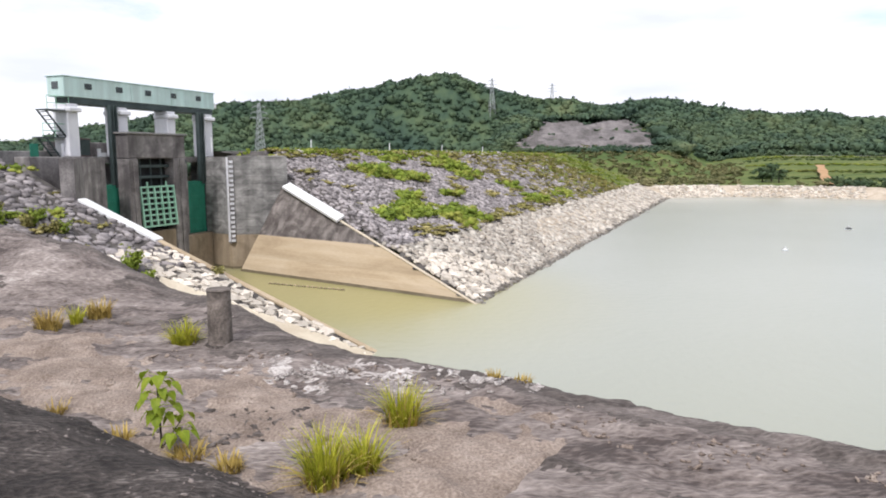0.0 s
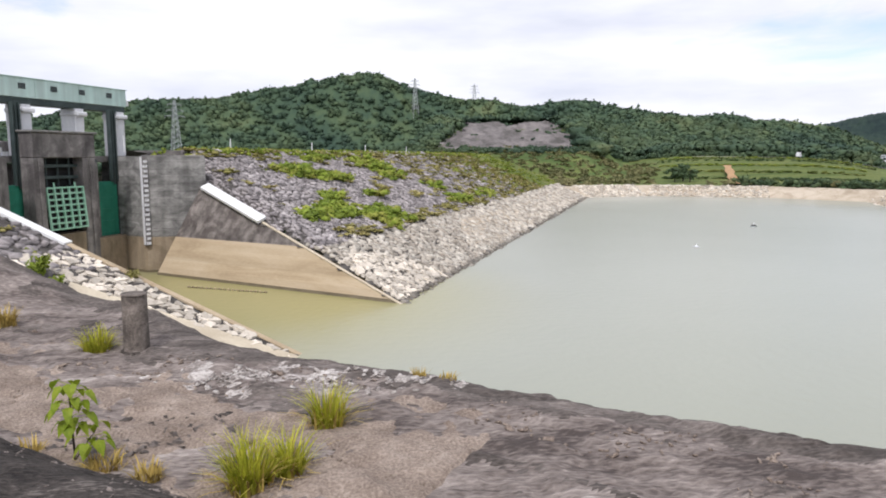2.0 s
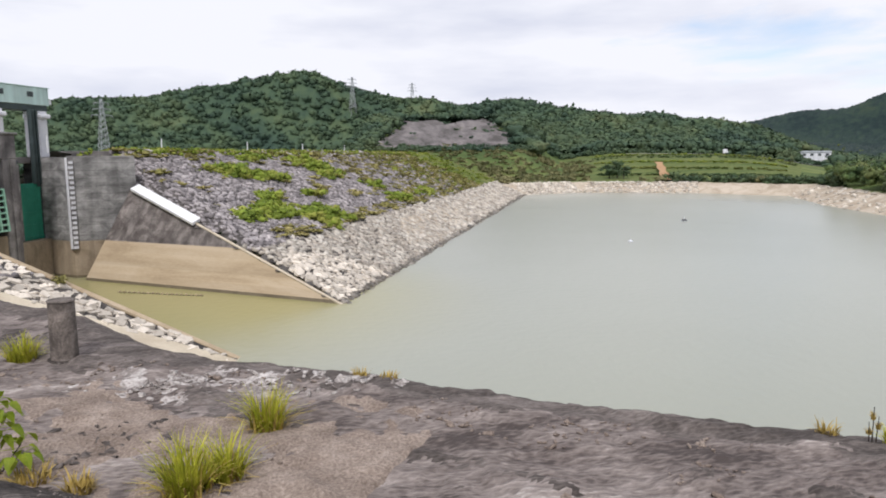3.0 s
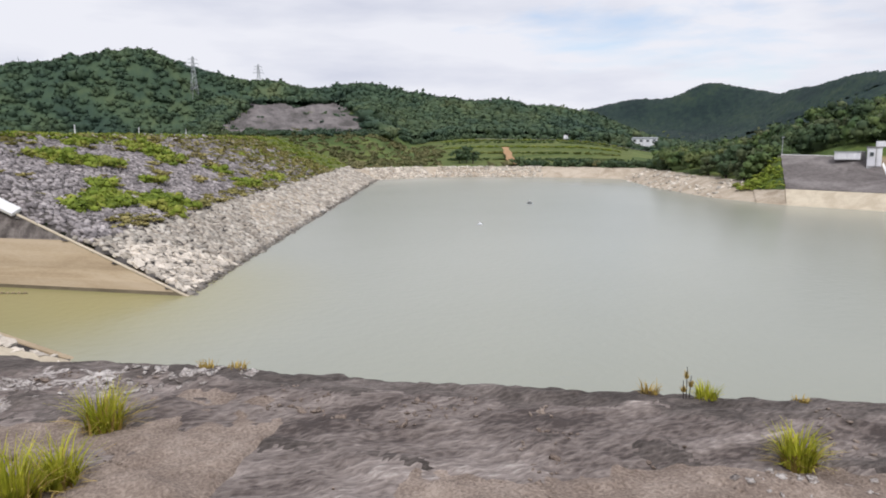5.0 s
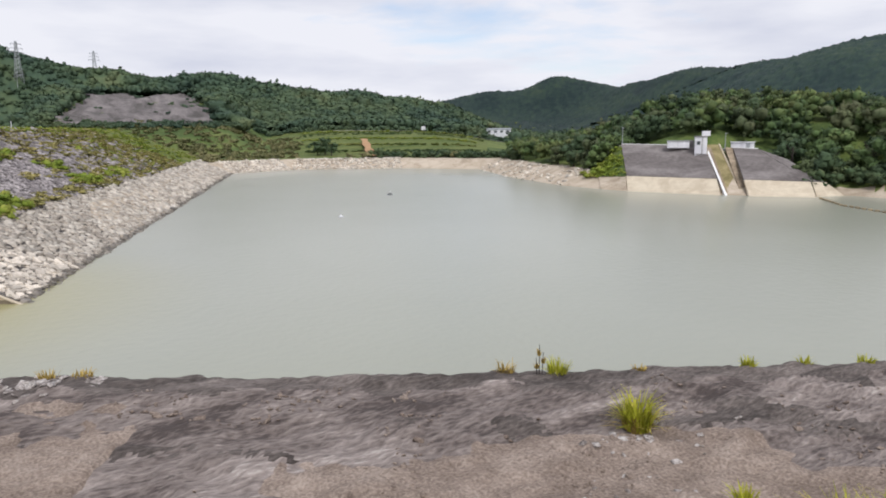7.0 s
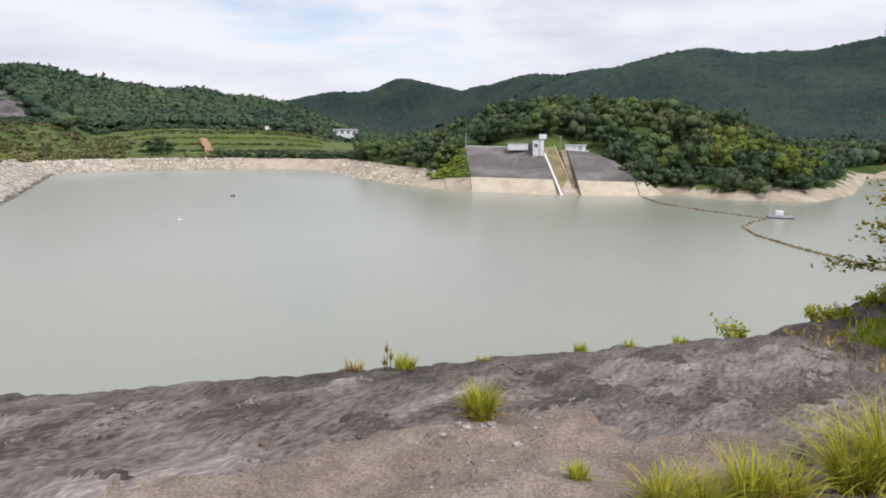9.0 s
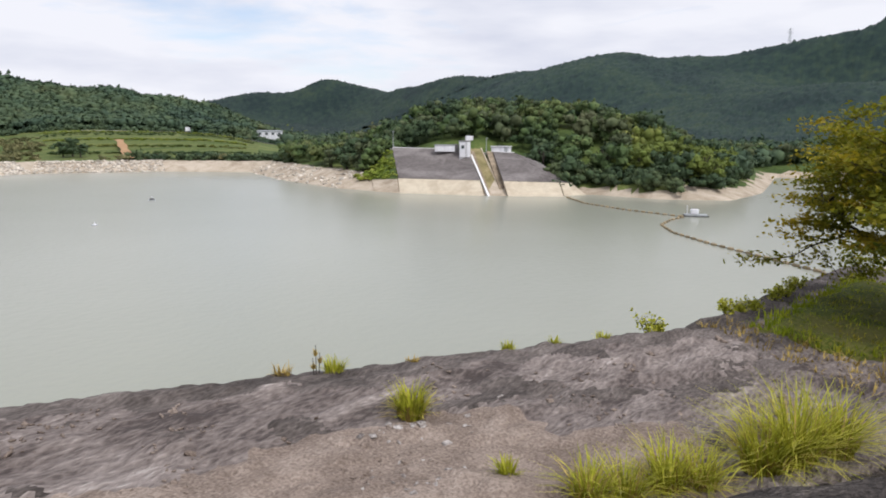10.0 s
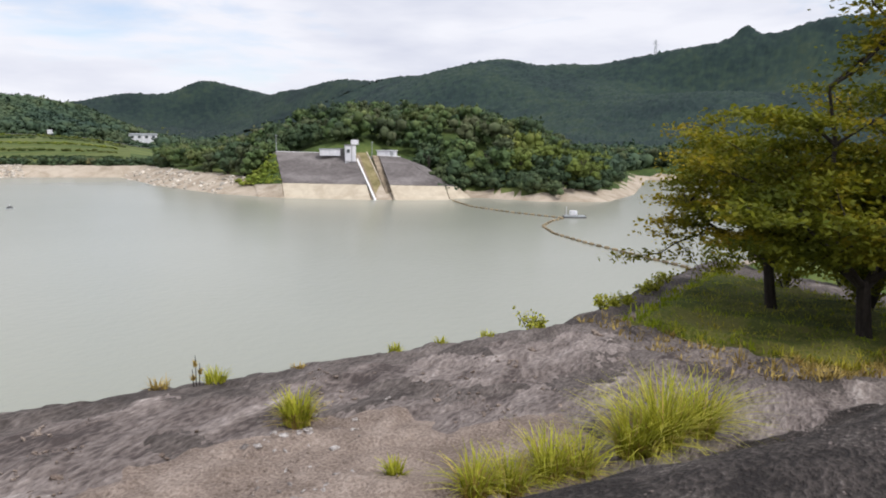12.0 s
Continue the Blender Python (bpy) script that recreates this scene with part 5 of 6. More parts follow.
def house_thing(name, m, w, d, h, label, storeys=1, roof_mat=None, gable=0.6):
    t = empty(name, m, label, "building")
    part("wall", boxes(((-w / 2, -d / 2, -3), (w / 2, d / 2, h))), PAINT, t)
    bm = bmesh.new()
    e = 0.4
    pts = [(-w / 2 - e, -d / 2 - e, h), (w / 2 + e, -d / 2 - e, h), (w / 2 + e, d / 2 + e, h), (-w / 2 - e, d / 2 + e, h), (-w / 2 - e, 0, h + gable), (w / 2 + e, 0, h + gable)]
    vs = [bm.verts.new(p) for p in pts]
    for q in ((0, 1, 5, 4), (2, 3, 4, 5), (0, 4, 3), (1, 2, 5), (0, 3, 2, 1)):
        bm.faces.new([vs[i] for i in q])
    part("roof", bm, roof_mat or GALV, t)
    k = max(2, int(w / 3))
    for s in range(storeys):
        for i in range(k):
            x = -w / 2 + (i + 0.5) * w / k
            z = 0.5 + s * 2.8
            wd = part("window", boxes(((x - 0.7, -d / 2 - 0.06, z), (x + 0.7, -d / 2 - 0.004, z + 1.2))), GALV, t)
            part("pane", boxes(((x - 0.6, -d / 2 - 0.08, z + 0.1), (x + 0.6, -d / 2 - 0.064, z + 1.1))), GLASS, wd)
    return t


for az0, r0, h in ((24.3, 205, 3.4), (24.9, 207, 3.9), (25.4, 204, 3.0)):
    t = empty("field_tree", place_az(az0, r0), "round dark green tree beside the fields", "tree", "field trees")
    tr = new("trunk", TRUNK)
    tr.parent = t
    for z in (0.5, 0.85):
        cr = new("crown", CROWN_MESHES[5 + int(rnd.integers(5))])
        cr.parent = t
        cr.matrix_local = Matrix.LocRotScale((rnd.normal(0, 0.5), rnd.normal(0, 0.5), h * z), None, (h * 0.62, h * 0.62, h * 0.5))
house_thing("school_building", Matrix.Translation((380 * math.sin(radians(38.7)), 380 * math.cos(radians(38.7)), 7.6)) @ pose(0, 0, 0, 0, 0, -30), 13, 5, 2.3, "long white low building beyond the fields")
house_thing("farm_building", place_az(40.1, 425, 0.8, -10), 6, 5, 2.6, "low white building with a grey roof in the valley")
house_thing("farm_shed", place_az(36.3, 345, 0.4, 15), 8, 4, 1.8, "low pale shed beside the fields")
van = empty("parked_van", place_az(32.75, 302, 0.55, 80), "small white van parked on the valley road", "van")
bm = boxes(((-1.7, -0.75, 0.3), (1.7, 0.75, 1.0)), ((-1.5, -0.7, 1.0), (1.0, 0.7, 1.9)), bevel=0.12)
part("body", bm, PAINT, van)
part("windscreen", boxes(((1.0, -0.6, 1.1), (1.05, 0.6, 1.7))), GLASS, van)
for x in (-1.1, 1.1):
    for y in (-0.76, 0.76):
        part("wheel", rod(bmesh.new(), (x, y - 0.06, 0.3), (x, y + 0.06, 0.3), 0.3, sides=12), BUOY, van)


# ---- power pylons ----
def pylon(m, h, label):
    t = empty("power_pylon", m, label, "pylon", "power pylons")
    w = h * 0.10
    bm = bmesh.new()
    for sx in (-1, 1):
        for sy in (-1, 1):
            rod(bm, (sx * w, sy * w, -6), (sx * w * 0.18, sy * w * 0.18, h), h * 0.008, h * 0.005, 4)
    part("frame", bm, GALV, t)
    bm = bmesh.new()
    for k in range(9):
        z0, z1 = h * k / 9, h * (k + 1) / 9
        a, b2 = w * (1 - 0.82 * k / 9), w * (1 - 0.82 * (k + 1) / 9)
        for sx, sy, ex, ey in ((-1, -1, 1, -1), (1, -1, 1, 1), (1, 1, -1, 1), (-1, 1, -1, -1)):
            rod(bm, (sx * a, sy * a, z0), (ex * b2, ey * b2, z1), h * 0.0045, sides=3)
            rod(bm, (ex * a, ey * a, z0), (sx * b2, sy * b2, z1), h * 0.0045, sides=3)
    part("lattice", bm, GALV, t)
    for z, s in ((0.68, 0.20), (0.80, 0.17), (0.92, 0.14)):
        bm = bmesh.new()
        for e in (-1, 1):
            rod(bm, (0, 0, h * z + h * 0.02), (e * h * s, 0, h * z), h * 0.006, h * 0.004, 4)
            rod(bm, (0, 0, h * z - h * 0.02), (e * h * s, 0, h * z), h * 0.005, h * 0.004, 4)
            rod(bm, (e * h * s, 0, h * z), (e * h * s, 0, h * z - h * 0.04), h * 0.006, sides=4)
        part("cross_arm", bm, GALV, t)


def pylon_at(az, r, top_el, h, label):
    x, y = r * math.sin(radians(az)), r * math.cos(radians(az))
    pylon(Matrix.Translation((x, y, EYE + r * math.tan(radians(top_el)) - h)) @ pose(0, 0, 0, 0, 0, 20 - az), h, label)


pylon_at(-14.4, 268, 4.25, 17, "grey steel lattice pylon behind the dam")
pylon_at(3.92, 400, 6.2, 17, "slim grey steel lattice pylon on the hill")
pylon_at(8.65, 470, 5.75, 16, "slim grey steel lattice pylon beyond the ridge")
pylon_at(77.8, 815, 7.45, 15, "distant grey steel lattice mast on the ridge")

# ---- the headland works ----
M2 = np.array([0.68, 0.73])


def slab(name, corners, mat, label, category="lining", thick=0.35, joints=0):
    """A thick sloping slab over four corners."""
    c = [Vector(p) for p in corners]
    nn = (c[1] - c[0]).cross(c[3] - c[0]).normalized()
    nn = nn if nn.z > 0 else -nn
    bm = bmesh.new()
    k = 10
    grid = [[bm.verts.new((c[0].lerp(c[1], i / k)).lerp(c[3].lerp(c[2], i / k), j / k) + nn * 0.05 * noise.noise(Vector((i * 0.9, j * 0.9, c[0].x)))) for j in range(k + 1)] for i in range(k + 1)]
    faces = [bm.faces.new((grid[i][j], grid[i + 1][j], grid[i + 1][j + 1], grid[i][j + 1])) for i in range(k) for j in range(k)]
    bmesh.ops.recalc_face_normals(bm, faces=bm.faces)
    bmesh.ops.solidify(bm, geom=faces, thickness=thick)
    return tagged(part(name, bm, mat, smooth=False), label, category, kind="structure")


def inland(p, off, z):
    return (p[0] + M2[0] * off, p[1] + M2[1] * off, z)


B0, B1, B2, B3, B4 = (86.4, 74.8), (91.1, 61.6), (92.9, 58.4), (98.5, 51.8), (103.0, 50.0)
slab("shore_lining", [inland(B0, -1, -0.7), inland(B1, -1, -0.7), inland(B1, 2.6, 1.9), inland(B0, 2.6, 1.9)], APRON, "silt-stained concrete shore lining")
slab("shore_lining", [inland(B2, -1, -0.7), inland(B3, -1, -0.7), inland(B3, 2.0, 1.7), inland(B2, 2.6, 1.85)], APRON, "silt-stained concrete shore lining")
slab("shore_lining", [(98.7, 51.6, -0.7), (103.2, 49.6, -0.7), (102.6, 52.6, 1.5), (100.1, 53.3, 1.7)], APRON, "cracked end panel of the concrete shore lining")
FACECRETE = material("far_sprayed_concrete", [(0.105, 0.092, 0.088), (0.165, 0.148, 0.142), (0.25, 0.228, 0.218)], 0.25, 0.95, 0.5, 12, squash=(0.6, 0.6, 2.2), spread=(0.34, 0.68))
slab("sprayed_face", [inland(B0, 2.6, 1.9), inland(B1, 2.6, 1.9), inland(B1, 13, 6.5), inland(B0, 13, 6.7)], FACECRETE, "dark weathered sprayed concrete face")
slab("sprayed_face", [inland(B2, 2.6, 1.85), inland(B3, 2.0, 1.7), (104.2, 64.4, 6.0), (102.2, 67.4, 6.2)], FACECRETE, "dark weathered sprayed concrete face")
slab("sprayed_face", [inland(B3, 2.0, 1.7), (102.6, 52.6, 1.5), (106, 60.5, 4.4), (104.2, 64.4, 6.0)], FACECRETE, "dark weathered sprayed concrete flank")
BA = (B0[0] - 0.2, B0[1] + 5.5)


def settled(p, off, rise):
    q = inland(p, off, 0)
    return (q[0], q[1], float(ground(np.array([q[0]]), np.array([q[1]]))[0]) + rise)


slab("grass_slope", [settled(BA, 4.5, -0.1), inland(B0, 2.6, 1.86), inland(B0, 13, 6.64), settled(BA, 11, -0.1)], MEADOW, "steep weedy slope beside the sprayed face", "slope")
slab("shore_slope", [settled(BA, -1.2, -0.15), inland(B0, -1, -0.72), inland(B0, 2.6, 1.86), settled(BA, 4.5, -0.1)], SHORE, "smooth tan silt slope beside the lining", "slope")
t1, t2 = rnd.uniform(0, 1, 150), rnd.uniform(0.05, 1, 150)
lo_p, hi_p = np.array(settled(BA, 4.5, 0.1)), np.array(settled(BA, 11, 0.1))
lo_q, hi_q = np.array(inland(B0, 2.9, 1.9)), np.array(inland(B0, 13, 6.5))
sp = (lo_p * (1 - t2[:, None]) + hi_p * t2[:, None]) * t1[:, None] + (lo_q * (1 - t2[:, None]) + hi_q * t2[:, None]) * (1 - t1[:, None])
v, f = scatter(BUSHES, sp + [0, 0, 0.15], rnd.uniform(0.5, 1.0, 150), rnd, (0.5, 0.8))
tagged(soup("slope_growth", v, f, WEED), "yellow-green weeds on the slope beside the sprayed face", "weeds", kind="stuff")
for p, q in ((inland(B0, 13, 6.7), inland(B1, 13, 6.5)), ((102.2, 67.4, 6.2), (104.2, 64.4, 6.05))):
    coping("coping", p, q, 0.35, 0.38, WHITECONC, "white concrete kerb on top of the sprayed face", (0.68, 0.73, 0))
slab("platform", [inland(B0, 12.8, 6.6), inland(B1, 12.8, 6.4), inland(B1, 19, 6.5), inland(B0, 19, 6.7)], CONCRETE, "concrete platform above the sprayed face", "platform")
slab("platform", [(102.0, 67.2, 6.15), (104.3, 64.2, 6.0), (109.0, 68.0, 6.1), (106.0, 72.5, 6.2)], CONCRETE, "concrete platform above the sprayed face", "platform")

ramp = empty("inclined_gate_track", Matrix.Translation((92.0, 60.0, 0)), "inclined concrete track with pale side beams down to the water", "inclined track")
foot, head_p = Vector((-0.8, -1.0, -1.0)), Vector((10.0, 11.2, 6.9))
side = Vector((0.75, -0.66, 0)).normalized()
upv = (head_p - foot).cross(side).normalized()
upv = upv if upv.z > 0 else -upv


def along_ramp(name, off, width, rise, drop, mat, label=""):
    bm = bmesh.new()
    ring = [bm.verts.new(e + side * a + upv * h) for e in (foot, head_p) for a, h in ((off - width / 2, -drop), (off + width / 2, -drop), (off + width / 2, rise), (off - width / 2, rise))]
    for q in ((0, 1, 2, 3), (7, 6, 5, 4), (0, 4, 5, 1), (1, 5, 6, 2), (2, 6, 7, 3), (3, 7, 4, 0)):
        bm.faces.new([ring[i] for i in q])
    bmesh.ops.recalc_face_normals(bm, faces=bm.faces)
    return part(name, bm, mat, ramp, label)


along_ramp("bed", 0.0, 2.2, 0.05, 1.2, material("mossy_concrete", [(0.16, 0.14, 0.06), (0.25, 0.21, 0.10), (0.33, 0.28, 0.15)], 0.4, 0.95, 0.4, 14), "mossy olive concrete bed")
along_ramp("side_beam", -1.25, 0.32, 0.55, 1.2, WHITECONC, "pale concrete side beam")
along_ramp("side_beam", 1.2, 0.2, 0.22, 1.2, APRON, "thin pale concrete side beam")
slab("side_slope", [(91.0, 61.9, -0.6), (91.7, 60.4, -0.6), (100.3, 70.2, 6.2), (99.3, 71.0, 6.3)], SILTWALL, "narrow muddy concrete strip beside the track")

slab("side_slope", [(92.5, 59.1, -0.7), (93.4, 58.1, -0.7), (103.0, 67.2, 6.15), (101.7, 68.5, 6.25)], SILTWALL, "narrow muddy concrete strip beside the track")

winch = empty("winch_house", Matrix.Translation((99.6, 71.6, 6.2)) @ pose(0, 0, 0, 0, 0, -52), "white winch house at the head of the inclined track", "winch house")
part("wall", boxes(((-0.9, -3.0, -3.4), (0.9, 1.2, 2.0)), bevel=0.04), PAINT, winch)
part("roof", boxes(((-1.0, -3.1, 2.0), (1.0, 1.3, 2.15)), bevel=0.03), CONCRETE, winch)
part("side_annex", boxes(((-2.0, -0.6, -0.2), (-1.0, 1.2, 1.5)), bevel=0.04), CONCRETE, winch, "lower grey annex")
part("roof_tank", boxes(((0.2, 0.1, 2.15), (1.5, 1.1, 2.95)), bevel=0.03), PAINT, winch)
part("door_frame", boxes(((-0.8, -3.06, -0.75), (0.8, -3.004, -0.6)), ((0.12, -3.06, -0.6), (0.2, -3.004, 1.9))), CONCRETE, winch)
wd = part("window", boxes(((-0.65, -3.05, 0.8), (-0.1, -3.006, 1.4))), GALV, winch)
part("pane", boxes(((-0.6, -3.062, 0.85), (-0.15, -3.054, 1.35))), GLASS, wd)
low = empty("equipment_shed", Matrix.Translation((97.3, 74.0, 6.45)) @ pose(0, 0, 0, 0, 0, -50), "low white equipment shed on the platform", "shed")
part("wall", boxes(((-1.8, -0.7, 0), (1.6, 0.7, 1.1)), bevel=0.03), PAINT, low)
part("roof", boxes(((-1.9, -0.8, 1.1), (1.7, 0.8, 1.2))), GALV, low)
hut = empty("hut", Matrix.Translation((106.0, 68.2, 6.1)) @ pose(0, 0, 0, 0, 0, -56), "long low white hut with a flat roof on the platform", "hut")
part("wall", boxes(((-1.75, -0.8, 0), (1.75, 0.8, 1.15)), bevel=0.03), PAINT, hut)
part("roof", boxes(((-1.9, -0.95, 1.15), (1.9, 0.95, 1.27)), bevel=0.02), PAINT, hut)
part("hut_door", boxes(((0.5, -0.83, 0.05), (1.1, -0.804, 1.05))), GALV, hut)
for x, y, h, lab in ((95.3, 84.2, 3.2, "tall slim grey lamp mast on the platform"), (101.6, 68.4, 2.2, "short slim grey pole by the track")):
    mast = empty("mast", Matrix.Translation((x, y, 6.5)), lab, "mast", "masts")
    part("pole", rod(bmesh.new(), (0, 0, -0.4), (0, 0, h), 0.09, 0.05), GALV, mast)
    part("lamp_head", boxes(((-0.1, -0.3, h), (0.1, 0.15, h + 0.12)), bevel=0.03), GALV, mast)

# ---- on the water ----
boom = empty("float_boom", Matrix(), "long boom of brown floats strung across the inlet", "boom")
line = [Vector(p) for p in ((96.5, 50.0, 0), (89.5, 43.5, 0), (85.2, 35.6, 0), (82.4, 27.2, 0), (78.5, 27.4, 0), (73.4, 26.6, 0), (68.2, 23.4, 0), (63.4, 18.4, 0), (59.7, 13.8, 0), (55, 8, 0), (47.5, 5.5, 0))]
bm = bmesh.new()
bmesh.ops.create_cone(bm, cap_ends=True, segments=8, radius1=0.16, radius2=0.16, depth=0.62, matrix=Matrix.Rotation(math.pi / 2, 4, "Y"))
bmesh.ops.bevel(bm, geom=[e for e in bm.edges if len(e.link_faces) == 2 and any(len(q.verts) > 4 for q in e.link_faces)], offset=0.06, segments=1, affect="EDGES")
FLOAT = bpy.data.meshes.new("float")
bm.to_mesh(FLOAT)
bm.free()
FLOAT.materials.append(ORANGE)
for p, q in zip(line, line[1:]):
    k = int((q - p).length / 1.05)
    yaw = math.atan2(q.y - p.y, q.x - p.x)
    for i in range(k):
        fo = new("float", FLOAT)
        fo.matrix_world = Matrix.Translation(p.lerp(q, (i + 0.5) / k) + Vector((0, 0, 0.06))) @ Matrix.Rotation(yaw + rnd.normal(0, 0.06), 4, "Z")
        fo.parent = boom
    part("cable", rod(bmesh.new(), p + Vector((0, 0, 0.05)), q + Vector((0, 0, 0.05)), 0.03, sides=5), BUOY, boom)
raft = empty("work_raft", Matrix.Translation((84.3, 26.5, 0)) @ pose(0, 0, 0, 0, 0, -65), "small grey work raft with a white box moored at the boom", "raft")
part("deck", boxes(((-1.3, -0.7, 0.05), (1.3, 0.7, 0.26)), bevel=0.05), GALV, raft)
for y in (-0.55, 0.55):
    part("pontoon", rod(bmesh.new(), (-1.4, y, 0.0), (1.4, y, 0.0), 0.2, sides=10), BUOY, raft)
part("locker", boxes(((-0.6, -0.4, 0.3), (0.3, 0.4, 0.85)), bevel=0.04), PAINT, raft, "white locker")
part("post", rod(bmesh.new(), (-1.0, 0, 0.3), (-1.0, 0, 1.3), 0.04, sides=6), PAINT, raft)
for x, y, s in ((53.5, 92.5, 1.3), (35.2, 71.9, 0.8)):
    bu = empty("aeration_buoy", Matrix.Translation((x, y, 0)), "small dark buoy floating on open water" if s > 1 else "small white buoy floating on open water", "buoy", "lake buoys")
    bm = bmesh.new()
    bmesh.ops.create_uvsphere(bm, u_segments=14, v_segments=8, radius=0.32 * s, matrix=Matrix.Diagonal((1, 1, 0.7, 1)))
    part("hull", bm, BUOY if s > 1 else PAINT, bu, smooth=True)
    part("collar", rod(bmesh.new(), (0, 0, -0.05), (0, 0, 0.06), 0.42 * s, 0.38 * s, 14), GALV, bu)
    part("knob", rod(bmesh.new(), (0, 0, 0.2 * s), (0, 0, 0.42 * s), 0.05, 0.03), PAINT, bu)


# ---- the near bank ----
def on_bank(x, y, dz=0.0):
    return Vector((x, y, float(bank(np.array([x]), np.array([y]))[0]) + dz))


def blades(n, height, spread, r, width=0.012, lean=0.62):
    """Arching grass blades from one clump, as vertex and triangle arrays."""
    V, F = [], []
    for k in range(n):
        a, q = r.uniform(0, 6.283), spread * 0.45 * math.sqrt(r.uniform())
        root = np.array([q * math.cos(a), q * math.sin(a), -0.03])
        a2 = a + r.normal(0, 0.7)
        h, out = height * r.uniform(0.45, 1.1), height * lean * r.uniform(0.15, 1.2)
        w = width * r.uniform(0.6, 1.4)
        sidew = np.array([-math.sin(a2), math.cos(a2), 0])
        base = len(V) * 0 + sum(len(x) for x in V)
        pts = []
        for i, t in enumerate((0, 0.35, 0.7, 1.0)):
            p = root + np.array([math.cos(a2) * out * t ** 1.9, math.sin(a2) * out * t ** 1.9, h * (t - 0.28 * (out / (h + 0.01)) * t ** 3)])
            ww2 = w * (1 - t * 0.92)
            pts += [p - sidew * ww2, p + sidew * ww2]
        V.append(np.array(pts))
        F.append(np.array([[0, 1, 3], [0, 3, 2], [2, 3, 5], [2, 5, 4], [4, 5, 7], [4, 7, 6]]) + base)
    return np.concatenate(V), np.concatenate(F)


def tuft(x, y, n, height, spread, mat, label, group="grass tufts", straw=0, width=0.015, lean=0.62):
    t = empty("grass_tuft", Matrix.Translation(on_bank(x, y)), label, "grass", group)
    v, f = blades(n, height, spread, rnd, width, lean)
    ob = soup("clump", v, f, mat)
    ob.parent = t
    if straw:
        v, f = blades(straw, height * 0.75, spread * 1.15, rnd, width, 0.9)
        ob = soup("dry_clump", v, f, STRAW)
        ob.parent = t
        tagged(ob, "dry straw-coloured blades")
    return t


tuft(-1.19, 6.75, 240, 0.64, 0.42, BLADE, "bushy yellow-green grass tuft growing from the bench", straw=60)
tuft(-0.85, 7.05, 130, 0.55, 0.35, BLADE, "yellow-green grass tuft beside a larger one", straw=30)
tuft(-0.51, 8.29, 190, 0.60, 0.42, BLADE, "tall yellow-green grass tuft near the edge", straw=70)
tuft(-4.57, 12.09, 190, 0.50, 0.45, BLADE, "round bright green grass tuft beside the post", straw=20)
tuft(-7.56, 13.17, 170, 0.46, 0.50, STRAW, "dry straw-yellow grass tuft")
tuft(-7.05, 14.13, 170, 0.44, 0.46, STRAW, "dry straw-yellow grass tuft", straw=20)
tuft(-7.25, 13.6, 90, 0.42, 0.25, BLADE, "small green grass tuft between dry ones")
tuft(-3.75, 7.75, 70, 0.22, 0.35, STRAW, "small dry grass tuft beside the sapling")
tuft(-2.75, 7.25, 90, 0.25, 0.40, STRAW, "small dry grass tuft beside the sapling", straw=20)
tuft(-2.25, 7.0, 80, 0.24, 0.30, STRAW, "small yellowed grass tuft", straw=20)
tuft(-4.9, 8.6, 50, 0.22, 0.25, STRAW, "small dry grass tuft at the foot of the bank")
tuft(5.97, 4.52, 210, 0.44, 0.32, BLADE, "upright yellow-green grass tuft in a crack of the bench", straw=50)
tuft(5.31, 2.79, 80, 0.22, 0.16, BLADE, "small green grass tuft on the silt")
for x, y, n, h, s in ((5.51, 2.04, 150, 0.42, 0.30), (5.75, 1.80, 150, 0.46, 0.30), (6.10, 1.55, 200, 0.52, 0.32), (6.35, 1.33, 150, 0.48, 0.30), (7.00, 0.95, 250, 0.72, 0.35), (7.35, 0.72, 300, 0.86, 0.36), (7.85, 0.45, 240, 0.74, 0.32)):
    tuft(x, y, n, h, s, BLADE, "large arching yellow-green grass clump at the foot of the bank", "bank clumps", straw=60, width=0.011, lean=1.0)
# small growth along the edge
for u, w, n, h, s, m in ((1.3, 8.75, 60, 0.2, 0.25, STRAW), (2.0, 8.8, 90, 0.25, 0.3, BLADE), (4.6, 8.8, 60, 0.2, 0.2, BLADE), (5.4, 8.85, 40, 0.14, 0.2, BLADE), (-4.8, 8.8, 50, 0.16, 0.25, STRAW), (-4.3, 8.7, 40, 0.12, 0.3, STRAW), (3.1, 8.8, 40, 0.1, 0.2, STRAW), (6.3, 8.9, 50, 0.14, 0.25, BLADE)):
    x, y = u * U + w * W
    tuft(x, y, n, h, s, m, "low grass tuft at the edge of the bench", "edge tufts")
x, y = 1.75 * U + 8.8 * W
stalk = empty("seed_stalk", Matrix.Translation(on_bank(x, y)), "dark upright seed stalk at the edge of the bench", "weed")
for dx2, h in ((0, 0.42), (0.05, 0.3), (-0.04, 0.25)):
    part("stem", rod(bmesh.new(), (dx2, 0, -0.03), (dx2 * 1.4, 0, h), 0.008, 0.004, 5), BARK, stalk)
    v, f = blades(26, 0.10, 0.05, rnd, 0.012, 0.5)
    hd = soup("seed_head", v + np.array([dx2 * 1.4, 0, h - 0.12]), f, STRAW)
    hd.parent = stalk


